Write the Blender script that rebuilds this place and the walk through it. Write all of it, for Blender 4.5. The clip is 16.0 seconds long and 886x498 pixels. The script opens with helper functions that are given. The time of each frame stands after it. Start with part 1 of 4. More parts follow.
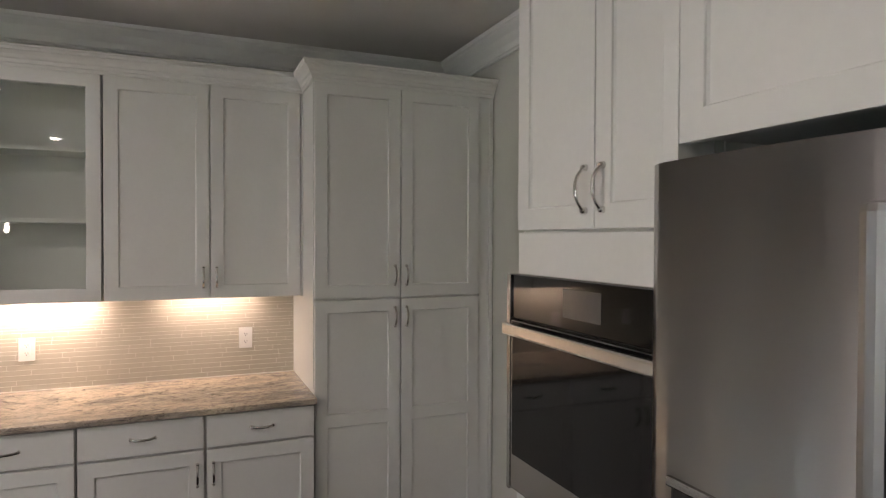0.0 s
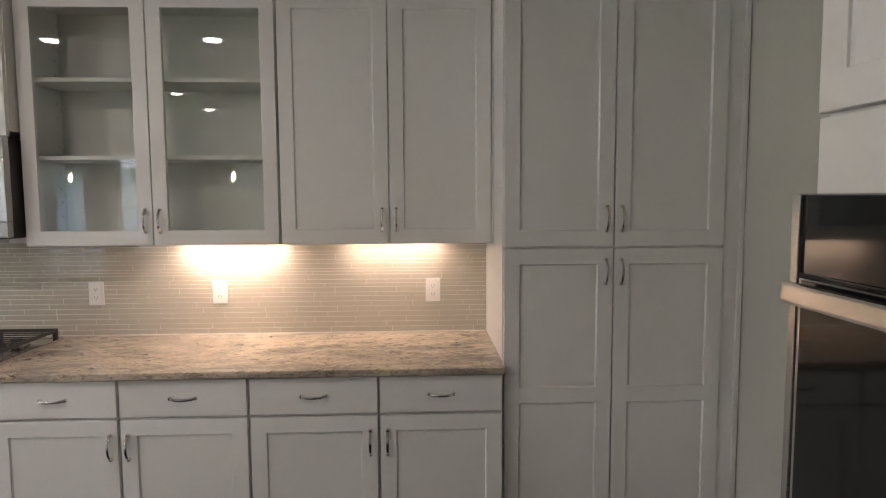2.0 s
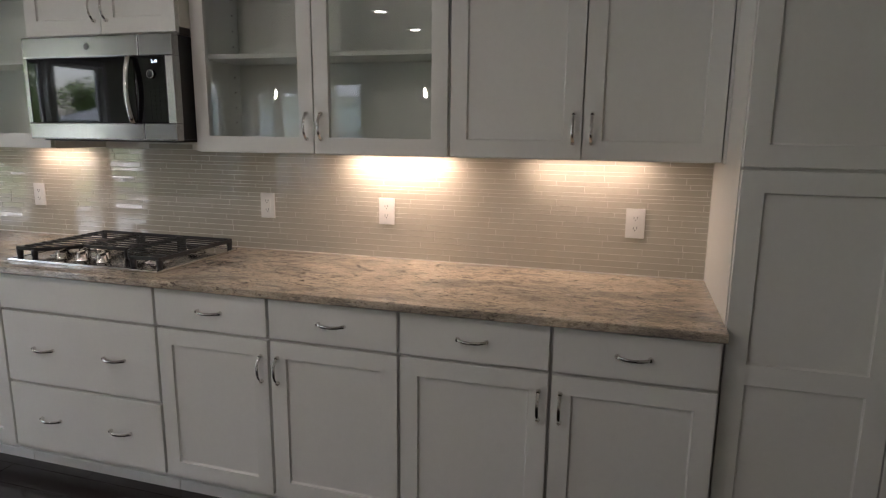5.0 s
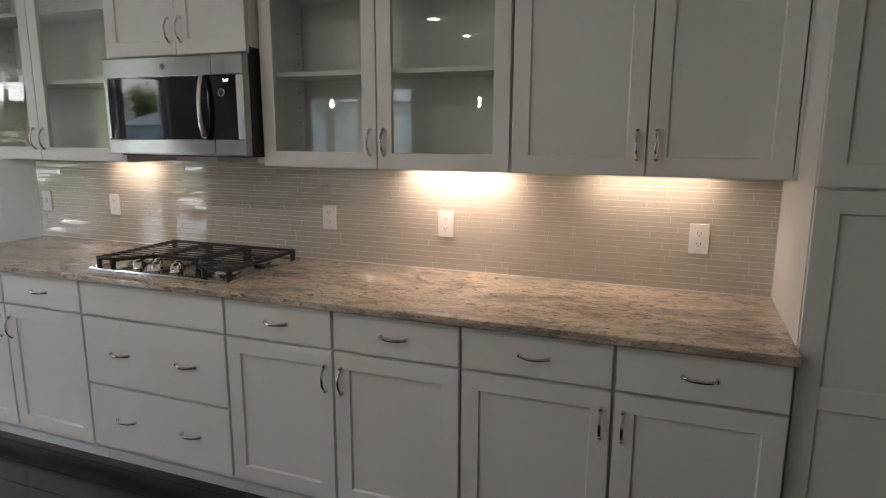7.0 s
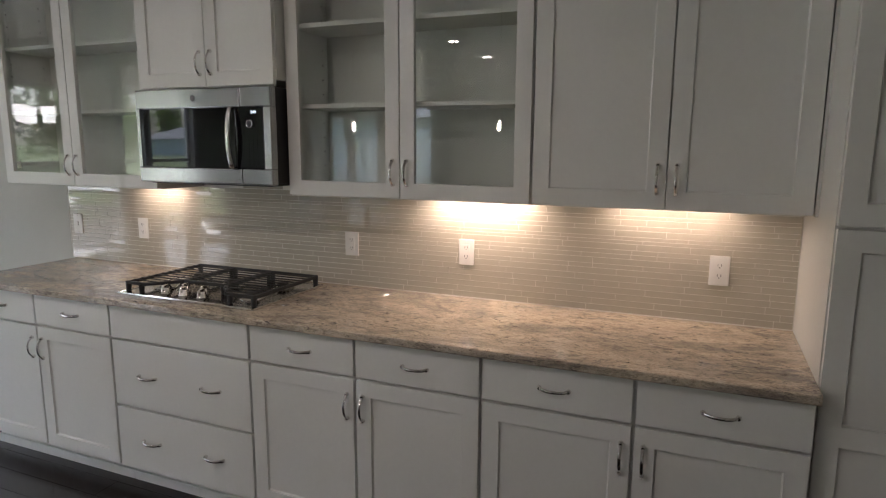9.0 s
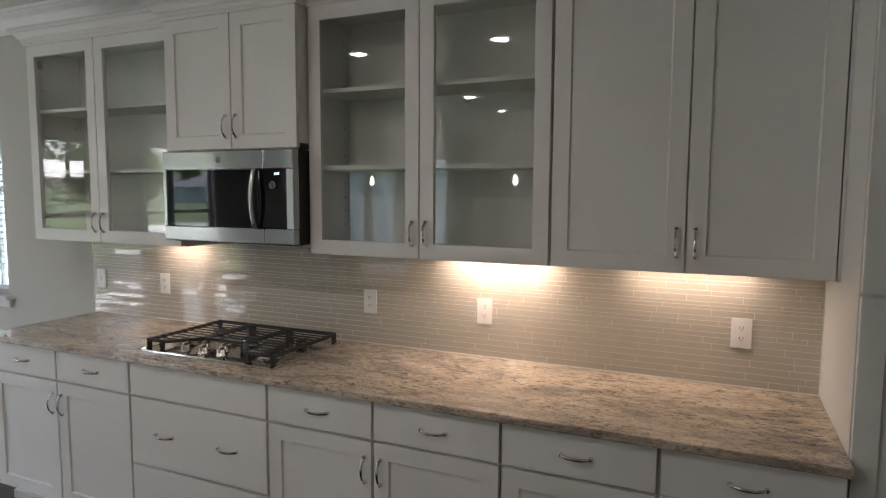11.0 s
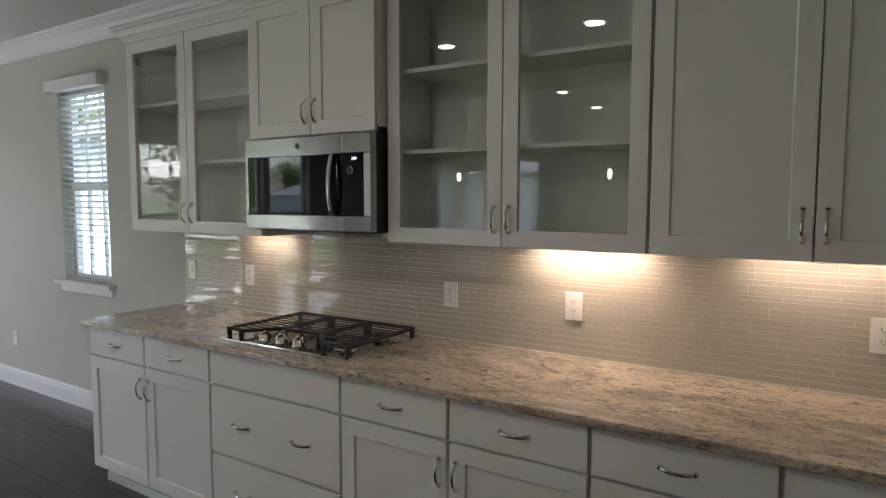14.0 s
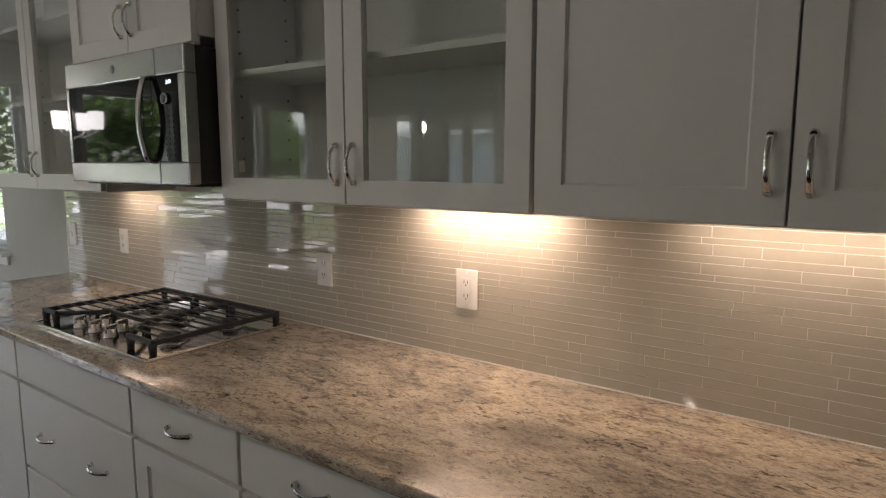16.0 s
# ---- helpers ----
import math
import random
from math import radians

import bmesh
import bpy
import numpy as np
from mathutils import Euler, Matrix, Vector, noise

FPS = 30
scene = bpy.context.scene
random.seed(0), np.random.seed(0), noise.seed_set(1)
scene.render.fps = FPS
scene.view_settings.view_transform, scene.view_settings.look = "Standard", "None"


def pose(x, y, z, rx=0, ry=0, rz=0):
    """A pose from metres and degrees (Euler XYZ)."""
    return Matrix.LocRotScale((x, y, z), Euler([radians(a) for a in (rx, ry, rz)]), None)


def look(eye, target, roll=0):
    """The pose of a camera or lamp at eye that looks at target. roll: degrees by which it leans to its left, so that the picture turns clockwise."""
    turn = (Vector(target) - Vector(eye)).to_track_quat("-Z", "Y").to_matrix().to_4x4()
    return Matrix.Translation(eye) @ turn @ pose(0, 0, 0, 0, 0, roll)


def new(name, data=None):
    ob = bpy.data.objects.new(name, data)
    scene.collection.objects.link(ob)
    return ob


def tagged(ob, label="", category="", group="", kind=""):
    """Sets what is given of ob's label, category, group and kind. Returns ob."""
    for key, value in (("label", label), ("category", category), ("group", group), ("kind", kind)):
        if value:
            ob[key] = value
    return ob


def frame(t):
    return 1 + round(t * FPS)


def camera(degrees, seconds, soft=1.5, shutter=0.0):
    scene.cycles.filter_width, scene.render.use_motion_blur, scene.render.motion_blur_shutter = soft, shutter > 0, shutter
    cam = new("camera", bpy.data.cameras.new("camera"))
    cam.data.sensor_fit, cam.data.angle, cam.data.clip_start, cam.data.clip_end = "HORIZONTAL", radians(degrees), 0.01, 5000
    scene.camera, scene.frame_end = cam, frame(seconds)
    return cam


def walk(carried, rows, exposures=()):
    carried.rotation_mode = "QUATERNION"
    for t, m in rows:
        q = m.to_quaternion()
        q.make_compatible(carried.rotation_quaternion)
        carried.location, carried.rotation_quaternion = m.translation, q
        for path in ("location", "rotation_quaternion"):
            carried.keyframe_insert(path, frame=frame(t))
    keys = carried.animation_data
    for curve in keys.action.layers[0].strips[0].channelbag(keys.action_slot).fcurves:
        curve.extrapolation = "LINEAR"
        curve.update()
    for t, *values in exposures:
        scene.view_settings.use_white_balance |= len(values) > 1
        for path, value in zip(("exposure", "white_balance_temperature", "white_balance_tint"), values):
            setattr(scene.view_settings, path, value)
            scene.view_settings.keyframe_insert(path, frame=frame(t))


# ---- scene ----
cam = camera(70.8, 16.0, soft=1.15)
PATH = [
    (0, (0.059, -0.129, 1.675), (0.832, 1.715, 1.643), 0.2),
    (0.5, (0.094, -0.051, 1.656), (0.775, 1.827, 1.562), 0.2),
    (1, (0.146, 0.103, 1.636), (0.709, 2.018, 1.514), 0.1),
    (1.5, (0.229, 0.266, 1.613), (0.567, 2.232, 1.463), -0.2),
    (2, (0.316, 0.454, 1.581), (0.395, 2.445, 1.412), -0.3),
    (2.5, (0.336, 0.68, 1.541), (0.218, 2.666, 1.329), -0.3),
    (3, (0.347, 0.886, 1.481), (0.069, 2.849, 1.22), -0.2),
    (3.5, (0.377, 0.988, 1.468), (-0.089, 2.906, 1.148), -0.2),
    (5.8, (0.334, 0.984, 1.481), (-0.265, 2.855, 1.104), 0.4),
    (6, (0.327, 0.975, 1.485), (-0.293, 2.84, 1.111), 0.3),
    (6.5, (0.319, 0.961, 1.501), (-0.355, 2.807, 1.131), 0.3),
    (7, (0.311, 0.953, 1.524), (-0.391, 2.789, 1.152), 0.2),
    (7.5, (0.308, 0.94, 1.548), (-0.408, 2.771, 1.18), 0.3),
    (8, (0.309, 0.933, 1.557), (-0.423, 2.758, 1.19), 0.3),
    (8.5, (0.308, 0.926, 1.579), (-0.435, 2.747, 1.22), 0.3),
    (9, (0.308, 0.925, 1.591), (-0.45, 2.747, 1.263), 0.3),
    (11.5, (0.287, 0.905, 1.652), (-0.53, 2.724, 1.495), 0.3),
    (12, (0.277, 0.899, 1.651), (-0.553, 2.713, 1.506), 0.3),
    (12.5, (0.268, 0.893, 1.647), (-0.599, 2.69, 1.507), 0.3),
    (13, (0.258, 0.91, 1.623), (-0.655, 2.684, 1.479), 0.3),
    (13.5, (0.258, 0.951, 1.596), (-0.749, 2.673, 1.456), 0.1),
    (14, (0.249, 1.087, 1.552), (-0.819, 2.77, 1.396), 0.1),
    (14.5, (0.221, 1.317, 1.513), (-0.861, 2.99, 1.339), 0.0),
    (15, (0.264, 1.578, 1.495), (-0.835, 3.237, 1.295), 0.1),
    (15.5, (0.305, 1.833, 1.495), (-0.85, 3.449, 1.261), -0.1),
    (16, (0.338, 2.029, 1.479), (-0.831, 3.63, 1.21), -0.0),
]
EXPOSURES = [(0, 3.74, 6160, 20), (2, 3.72, 6160, 20), (3, 3.28, 6150, 20), (3.5, 3.16, 6110, 19), (7, 3.12, 6030, 17.5), (12.5, 3.08, 6030, 16.5), (14, 2.86, 6060, 16), (16, 2.64, 6240, 16)]
walk(cam, [(t, look(eye, target, roll)) for t, eye, target, roll in PATH], exposures=EXPOSURES)

# ---- world, sun, window light ----
BACK, LEFT, RIGHT, REAR, CEIL = 3.51, -7.0, 1.63, -5.0, 2.755

world = bpy.data.worlds.new("sky")
scene.world = world
world.use_nodes = True
wn = world.node_tree.nodes
sky = wn.new("ShaderNodeTexSky")
sky.sky_type, sky.sun_disc = "NISHITA", False
sky.sun_elevation, sky.sun_rotation = radians(62), radians(210)
sky.dust_density, sky.air_density = 3.0, 1.0
wn["Background"].inputs["Strength"].default_value = 0.17
pale = wn.new("ShaderNodeHueSaturation")
pale.inputs["Saturation"].default_value = 0.5
world.node_tree.links.new(sky.outputs[0], pale.inputs["Color"])
world.node_tree.links.new(pale.outputs[0], wn["Background"].inputs["Color"])

sun = new("sun", bpy.data.lights.new("sun", "SUN"))
sun.data.energy, sun.data.angle, sun.data.color = 3.0, radians(6), (1.0, 0.96, 0.9)
sun.matrix_world = look((-7, -12.1, 26.3), (0, 0, 0))


def area(name, at, target, w, h, power, color):
    lamp = bpy.data.lights.new(name, "AREA")
    lamp.shape, lamp.size, lamp.size_y, lamp.energy, lamp.color = "RECTANGLE", w, h, power, color
    ob = new(name, lamp)
    ob.matrix_world = look(at, target)
    return ob


# openings in the west wall: y from, y to, sill height
LEFT_WINDOWS = [(-4.8, -4.25, 0.3), (-2.25, -1.44, 0.06), (-1.32, -0.75, 0.06), (-0.2, 0.85, 0.06), (1.68, 2.6, 0.06)]
# ---- materials ----


def material(name, color, rough=0.5, metal=0.0, noise_scale=0.0, amount=0.0, bump=0.0, coat=0.0, stretch=(1, 1, 1), per_object=0.0, rough_var=0.0):
    """A Principled surface with grain and stains at two scales."""
    m = bpy.data.materials.new(name)
    m.use_nodes = True
    nt = m.node_tree
    b = nt.nodes["Principled BSDF"]
    b.inputs["Base Color"].default_value = (*color, 1)
    b.inputs["Roughness"].default_value, b.inputs["Metallic"].default_value = rough, metal
    b.inputs["Coat Weight"].default_value, b.inputs["Coat Roughness"].default_value = coat, 0.04
    if noise_scale:
        tc, mp = nt.nodes.new("ShaderNodeTexCoord"), nt.nodes.new("ShaderNodeMapping")
        mp.inputs["Scale"].default_value = stretch
        nt.links.new(tc.outputs["Object"], mp.inputs["Vector"])
        fine, broad = nt.nodes.new("ShaderNodeTexNoise"), nt.nodes.new("ShaderNodeTexNoise")
        fine.inputs["Scale"].default_value, fine.inputs["Detail"].default_value = noise_scale, 5
        broad.inputs["Scale"].default_value, broad.inputs["Detail"].default_value = noise_scale / 14, 3
        for n in (fine, broad):
            nt.links.new(mp.outputs[0], n.inputs["Vector"])
        mix = nt.nodes.new("ShaderNodeMath")
        mix.operation = "ADD"
        nt.links.new(fine.outputs[0], mix.inputs[0])
        nt.links.new(broad.outputs[0], mix.inputs[1])
        last = mix.outputs[0]
        if per_object:
            info, mul, add = nt.nodes.new("ShaderNodeObjectInfo"), nt.nodes.new("ShaderNodeMath"), nt.nodes.new("ShaderNodeMath")
            mul.operation, add.operation = "MULTIPLY_ADD", "ADD"
            mul.inputs[1].default_value, mul.inputs[2].default_value = per_object, -per_object / 2
            nt.links.new(info.outputs["Random"], mul.inputs[0])
            nt.links.new(last, add.inputs[0])
            nt.links.new(mul.outputs[0], add.inputs[1])
            last = add.outputs[0]
        ramp = nt.nodes.new("ShaderNodeMapRange")
        ramp.inputs["From Min"].default_value, ramp.inputs["From Max"].default_value = 0.6, 1.4
        ramp.inputs["To Min"].default_value, ramp.inputs["To Max"].default_value = 1 - amount, 1 + amount
        nt.links.new(last, ramp.inputs["Value"])
        mult = nt.nodes.new("ShaderNodeVectorMath")
        mult.operation = "SCALE"
        mult.inputs[0].default_value = color
        nt.links.new(ramp.outputs[0], mult.inputs["Scale"])
        nt.links.new(mult.outputs[0], b.inputs["Base Color"])
        if rough_var:
            rr = nt.nodes.new("ShaderNodeMapRange")
            rr.inputs["From Min"].default_value, rr.inputs["From Max"].default_value = 0.3, 0.7
            rr.inputs["To Min"].default_value, rr.inputs["To Max"].default_value = rough - rough_var, rough + rough_var
            nt.links.new(broad.outputs[0], rr.inputs["Value"])
            nt.links.new(rr.outputs[0], b.inputs["Roughness"])
        if bump:
            bp = nt.nodes.new("ShaderNodeBump")
            bp.inputs["Strength"].default_value, bp.inputs["Distance"].default_value = bump, 0.001
            nt.links.new(fine.outputs[0], bp.inputs["Height"])
            nt.links.new(bp.outputs[0], b.inputs["Normal"])
    return m


def glass_material(name, tint=(1, 1, 1), rough=0.0):
    m = bpy.data.materials.new(name)
    m.use_nodes = True
    nt = m.node_tree
    out = nt.nodes["Material Output"]
    clear, gloss, mixer, lw = (nt.nodes.new(k) for k in ("ShaderNodeBsdfTransparent", "ShaderNodeBsdfGlossy", "ShaderNodeMixShader", "ShaderNodeLayerWeight"))
    clear.inputs[0].default_value = (*tint, 1)
    gloss.inputs["Roughness"].default_value = rough
    lw.inputs["Blend"].default_value = 0.5
    power, schlick = nt.nodes.new("ShaderNodeMath"), nt.nodes.new("ShaderNodeMath")
    power.operation, schlick.operation = "POWER", "MULTIPLY_ADD"
    power.inputs[1].default_value, schlick.inputs[1].default_value, schlick.inputs[2].default_value = 5.0, 0.955, 0.045
    nt.links.new(lw.outputs["Facing"], power.inputs[0])
    nt.links.new(power.outputs[0], schlick.inputs[0])
    nt.links.new(schlick.outputs[0], mixer.inputs[0])
    nt.links.new(clear.outputs[0], mixer.inputs[1])
    nt.links.new(gloss.outputs[0], mixer.inputs[2])
    nt.links.new(mixer.outputs[0], out.inputs["Surface"])
    return m


def glow_material(name, color, strength):
    m = bpy.data.materials.new(name)
    m.use_nodes = True
    b = m.node_tree.nodes["Principled BSDF"]
    b.inputs["Base Color"].default_value = (0.9, 0.9, 0.9, 1)
    b.inputs["Emission Color"].default_value, b.inputs["Emission Strength"].default_value = (*color, 1), strength
    return m


def granite_material():
    """Polished cream granite with drifting brown and grey streaks."""
    m = bpy.data.materials.new("granite")
    m.use_nodes = True
    nt = m.node_tree
    b = nt.nodes["Principled BSDF"]
    tc, mp = nt.nodes.new("ShaderNodeTexCoord"), nt.nodes.new("ShaderNodeMapping")
    mp.inputs["Rotation"].default_value = (0, 0, radians(-14))
    mp.inputs["Scale"].default_value = (0.6, 1.2, 1.9)
    nt.links.new(tc.outputs["Object"], mp.inputs["Vector"])

    def noise_at(scale, detail, distortion, rough=0.6):
        n = nt.nodes.new("ShaderNodeTexNoise")
        for key, value in (("Scale", scale), ("Detail", detail), ("Distortion", distortion), ("Roughness", rough)):
            n.inputs[key].default_value = value
        nt.links.new(mp.outputs[0], n.inputs["Vector"])
        return n.outputs[0]

    def ramp(src, *stops):
        r = nt.nodes.new("ShaderNodeValToRGB")
        while len(r.color_ramp.elements) < len(stops):
            r.color_ramp.elements.new(0.5)
        for e, (p, c) in zip(r.color_ramp.elements, stops):
            e.position, e.color = p, (*c, 1)
        nt.links.new(src, r.inputs[0])
        return r.outputs[0]

    def blend(kind, fac, a, c):
        n = nt.nodes.new("ShaderNodeMix")
        n.data_type, n.blend_type = "RGBA", kind
        if isinstance(fac, float):
            n.inputs["Factor"].default_value = fac
        else:
            nt.links.new(fac, n.inputs["Factor"])
        for key, v in (("A", a), ("B", c)):
            slot = [s for s in n.inputs if s.name == key and s.type == "RGBA"][0]
            if isinstance(v, tuple):
                slot.default_value = (*v, 1)
            else:
                nt.links.new(v, slot)
        return [s for s in n.outputs if s.type == "RGBA"][0]

    base = ramp(noise_at(31, 10, 0.8, 0.74), (0.34, (0.20, 0.18, 0.165)), (0.42, (0.41, 0.37, 0.32)), (0.5, (0.68, 0.61, 0.50)), (0.66, (0.54, 0.50, 0.44)))
    clouds = ramp(noise_at(3.2, 5, 1.8), (0.36, (0.58, 0.57, 0.58)), (0.5, (0.92, 0.9, 0.88)), (0.62, (1.12, 1.07, 1.0)))
    c = blend("MULTIPLY", 1.0, base, clouds)
    drift = noise_at(4.5, 4, 1.4)
    rust = ramp(noise_at(13, 7, 1.4, 0.7), (0.52, (0, 0, 0)), (0.64, (0.55, 0.55, 0.55)))
    c = blend("MIX", rust, c, (0.28, 0.225, 0.19))
    slate = blend("MULTIPLY", 1.0, ramp(drift, (0.54, (0, 0, 0)), (0.68, (1, 1, 1))), ramp(noise_at(22, 6, 0.8, 0.7), (0.46, (0, 0, 0)), (0.58, (0.8, 0.8, 0.8))))
    c = blend("MIX", slate, c, (0.23, 0.21, 0.215))
    where = ramp(drift, (0.38, (1, 1, 1)), (0.52, (0.25, 0.25, 0.25)), (0.62, (0.9, 0.9, 0.9)))
    flecks = blend("MULTIPLY", 1.0, where, ramp(noise_at(54, 6, 0.6, 0.7), (0.575, (0, 0, 0)), (0.6, (0.9, 0.9, 0.9))))
    c = blend("MIX", flecks, c, (0.05, 0.036, 0.034))
    grain = ramp(noise_at(190, 3, 0.2, 0.8), (0.36, (0.7, 0.68, 0.66)), (0.5, (1.05, 1.05, 1.05)), (0.66, (1.25, 1.24, 1.22)))
    c = blend("MULTIPLY", 1.0, c, grain)
    pale = ramp(noise_at(46, 5, 0.4), (0.63, (0, 0, 0)), (0.73, (0.9, 0.9, 0.9)))
    c = blend("MIX", pale, c, (0.64, 0.60, 0.55))
    c = blend("MULTIPLY", 1.0, c, (0.78, 0.76, 0.74))
    nt.links.new(c, b.inputs["Base Color"])
    b.inputs["Roughness"].default_value = 0.13
    b.inputs["Coat Weight"].default_value, b.inputs["Coat Roughness"].default_value = 0.25, 0.03
    return m


PAINT = material("white_cabinet_paint", (0.69, 0.69, 0.66), 0.38, 0, 60, 0.025, 0.05, rough_var=0.05)
INSIDE = material("cabinet_interior_paint", (0.66, 0.655, 0.61), 0.5, 0, 40, 0.03, 0.03)
WALL = material("greige_wall_paint", (0.535, 0.53, 0.48), 0.8, 0, 90, 0.03, 0.12)
CEILING = material("ceiling_paint", (0.62, 0.60, 0.57), 0.9, 0, 120, 0.03, 0.15)
TRIM = material("white_trim_paint", (0.74, 0.74, 0.72), 0.4, 0, 50, 0.02, 0.04)
GRANITE = granite_material()
TILE = material("glass_tile", (0.47, 0.44, 0.365), 0.006, 0, 35, 0.05, 0.0, per_object=0.3)
GROUT = material("grout", (0.74, 0.72, 0.66), 0.6, 0, 140, 0.08, 0.3)
STEEL = material("brushed_stainless_steel", (0.45, 0.44, 0.425), 0.24, 1.0, 220, 0.05, 0.015, stretch=(1, 1, 0.02), rough_var=0.03)
STEEL_H = material("brushed_steel_sideways", (0.42, 0.41, 0.4), 0.24, 1.0, 220, 0.05, 0.02, stretch=(0.02, 1, 1), rough_var=0.03)
FRIDGE = material("vertical_brushed_steel", (0.42, 0.41, 0.4), 0.29, 1.0, 6, 0.05, 1.0, stretch=(1, 1, 0.12))
for node in FRIDGE.node_tree.nodes:
    if node.bl_idname == "ShaderNodeTexNoise":
        node.inputs["Detail"].default_value = 1.0
    if node.bl_idname == "ShaderNodeBump":
        node.inputs["Strength"].default_value, node.inputs["Distance"].default_value = 1.0, 0.012
CHROME = material("polished_nickel", (0.74, 0.72, 0.69), 0.07, 1.0, 60, 0.05)
KNOB = material("bright_brushed_steel", (0.66, 0.64, 0.61), 0.22, 1.0, 120, 0.06, 0.03)
for brushed, grade in ((FRIDGE, 1.0), (STEEL_H, 0.9)):
    tree_ = brushed.node_tree
    tangent = tree_.nodes.new("ShaderNodeTangent")
    tangent.direction_type, tangent.uv_map = "UV_MAP", "grain"
    shader_ = tree_.nodes["Principled BSDF"]
    shader_.inputs["Anisotropic"].default_value, shader_.inputs["Anisotropic Rotation"].default_value = grade, 0.25
    tree_.links.new(tangent.outputs[0], shader_.inputs["Tangent"])
OVEN_GLASS = material("dark_oven_glass", (0.006, 0.006, 0.0065), 0.05, 0, 30, 0.1)
OVEN_GLASS.node_tree.nodes["Principled BSDF"].inputs["Specular IOR Level"].default_value = 0.35
BLACK_GLASS = material("black_glass", (0.005, 0.005, 0.0055), 0.03, 0, 30, 0.1)
COOKTOP = material("polished_cooktop_steel", (0.55, 0.53, 0.51), 0.13, 1.0, 180, 0.06, 0.02, stretch=(0.03, 1, 1), rough_var=0.04)
BLACK = material("black_enamel", (0.02, 0.02, 0.021), 0.45, 0, 80, 0.15, 0.1)
IRON = material("cast_iron", (0.018, 0.018, 0.019), 0.55, 0, 160, 0.25, 0.6)
# Carcass grey darker than the paint, colouring in the shade between fronts.
SHADOW_GAP = material("shaded_gap_grey", (0.55, 0.545, 0.525), 0.6, 0, 60, 0.05)
WOOD = material("espresso_floor_wood", (0.018, 0.0145, 0.014), 0.17, 0, 26, 0.45, 0.2, stretch=(0.09, 1, 1), per_object=0.25, rough_var=0.08)
PLASTIC = material("white_plastic", (0.78, 0.77, 0.74), 0.35, 0, 80, 0.02)
DARK_SLOT = material("dark_slot", (0.03, 0.03, 0.03), 0.6, 0, 80, 0.1)
BLIND = material("white_blind_slat", (0.8, 0.8, 0.79), 0.45, 0, 50, 0.03)


def let_light_through(m, color, share):
    """Thin stuff that passes part of its light on to its far side."""
    tree = m.node_tree
    thin, both = tree.nodes.new("ShaderNodeBsdfTranslucent"), tree.nodes.new("ShaderNodeMixShader")
    thin.inputs[0].default_value, both.inputs[0].default_value = (*color, 1), share
    tree.links.new(tree.nodes["Principled BSDF"].outputs[0], both.inputs[1])
    tree.links.new(thin.outputs[0], both.inputs[2])
    tree.links.new(both.outputs[0], tree.nodes["Material Output"].inputs["Surface"])


let_light_through(BLIND, (0.86, 0.86, 0.84), 0.55)
GLASS = glass_material("clear_glass", (0.97, 0.99, 0.98))
SHADE = glow_material("frosted_shade", (1.0, 0.95, 0.88), 1.1)
BULB = glow_material("lit_bulb", (1.0, 0.86, 0.66), 28.0)
DISC = glow_material("recessed_lamp_lens", (1.0, 0.9, 0.8), 1.6)
LED = glow_material("led_strip_lens", (1.0, 0.8, 0.58), 0.5)
DIGIT = glow_material("display_digit", (0.8, 0.92, 1.0), 0.4)
GRASS = material("lawn_grass", (0.09, 0.125, 0.04), 0.9, 0, 3, 0.35, 0.3)
ROOF = material("grey_roof_shingle", (0.16, 0.17, 0.19), 0.8, 0, 8, 0.2)
SIDING = material("pale_blue_siding", (0.52, 0.60, 0.66), 0.7, 0, 6, 0.06)
BARK = material("tree_bark", (0.10, 0.075, 0.055), 0.9, 0, 12, 0.3, 0.4)
LEAF = material("tree_leaf", (0.075, 0.12, 0.04), 0.7, 0, 1.2, 0.5)
let_light_through(LEAF, (0.15, 0.22, 0.06), 0.5)
ASPHALT = material("dark_asphalt", (0.06, 0.06, 0.058), 0.85, 0, 30, 0.2, 0.3)
ROADM = material("pale_concrete", (0.55, 0.54, 0.52), 0.85, 0, 5, 0.1)

# ---- mesh helpers ----


def box(x0, x1, y0, y1, z0, z1, bevel=0.0, bm=None):
    one = bmesh.new()
    bmesh.ops.create_cube(one, size=1)
    for v in one.verts:
        v.co = Vector(((x0 + x1) / 2 + v.co.x * (x1 - x0), (y0 + y1) / 2 + v.co.y * (y1 - y0), (z0 + z1) / 2 + v.co.z * (z1 - z0)))
    flat = one.loops.layers.uv.new("grain")
    for f in one.faces:
        for c in f.loops:
            c[flat].uv = (c.vert.co.x + 0.37 * c.vert.co.y, c.vert.co.z + 0.5 * c.vert.co.y)
    if bevel:
        bmesh.ops.bevel(one, geom=list(one.edges), offset=bevel, segments=2, profile=0.6, affect="EDGES")
    return one if bm is None else join(bm, one)


def join(bm, other):
    temp = bpy.data.meshes.new("temp")
    other.to_mesh(temp)
    other.free()
    bm.from_mesh(temp)
    bpy.data.meshes.remove(temp)
    return bm


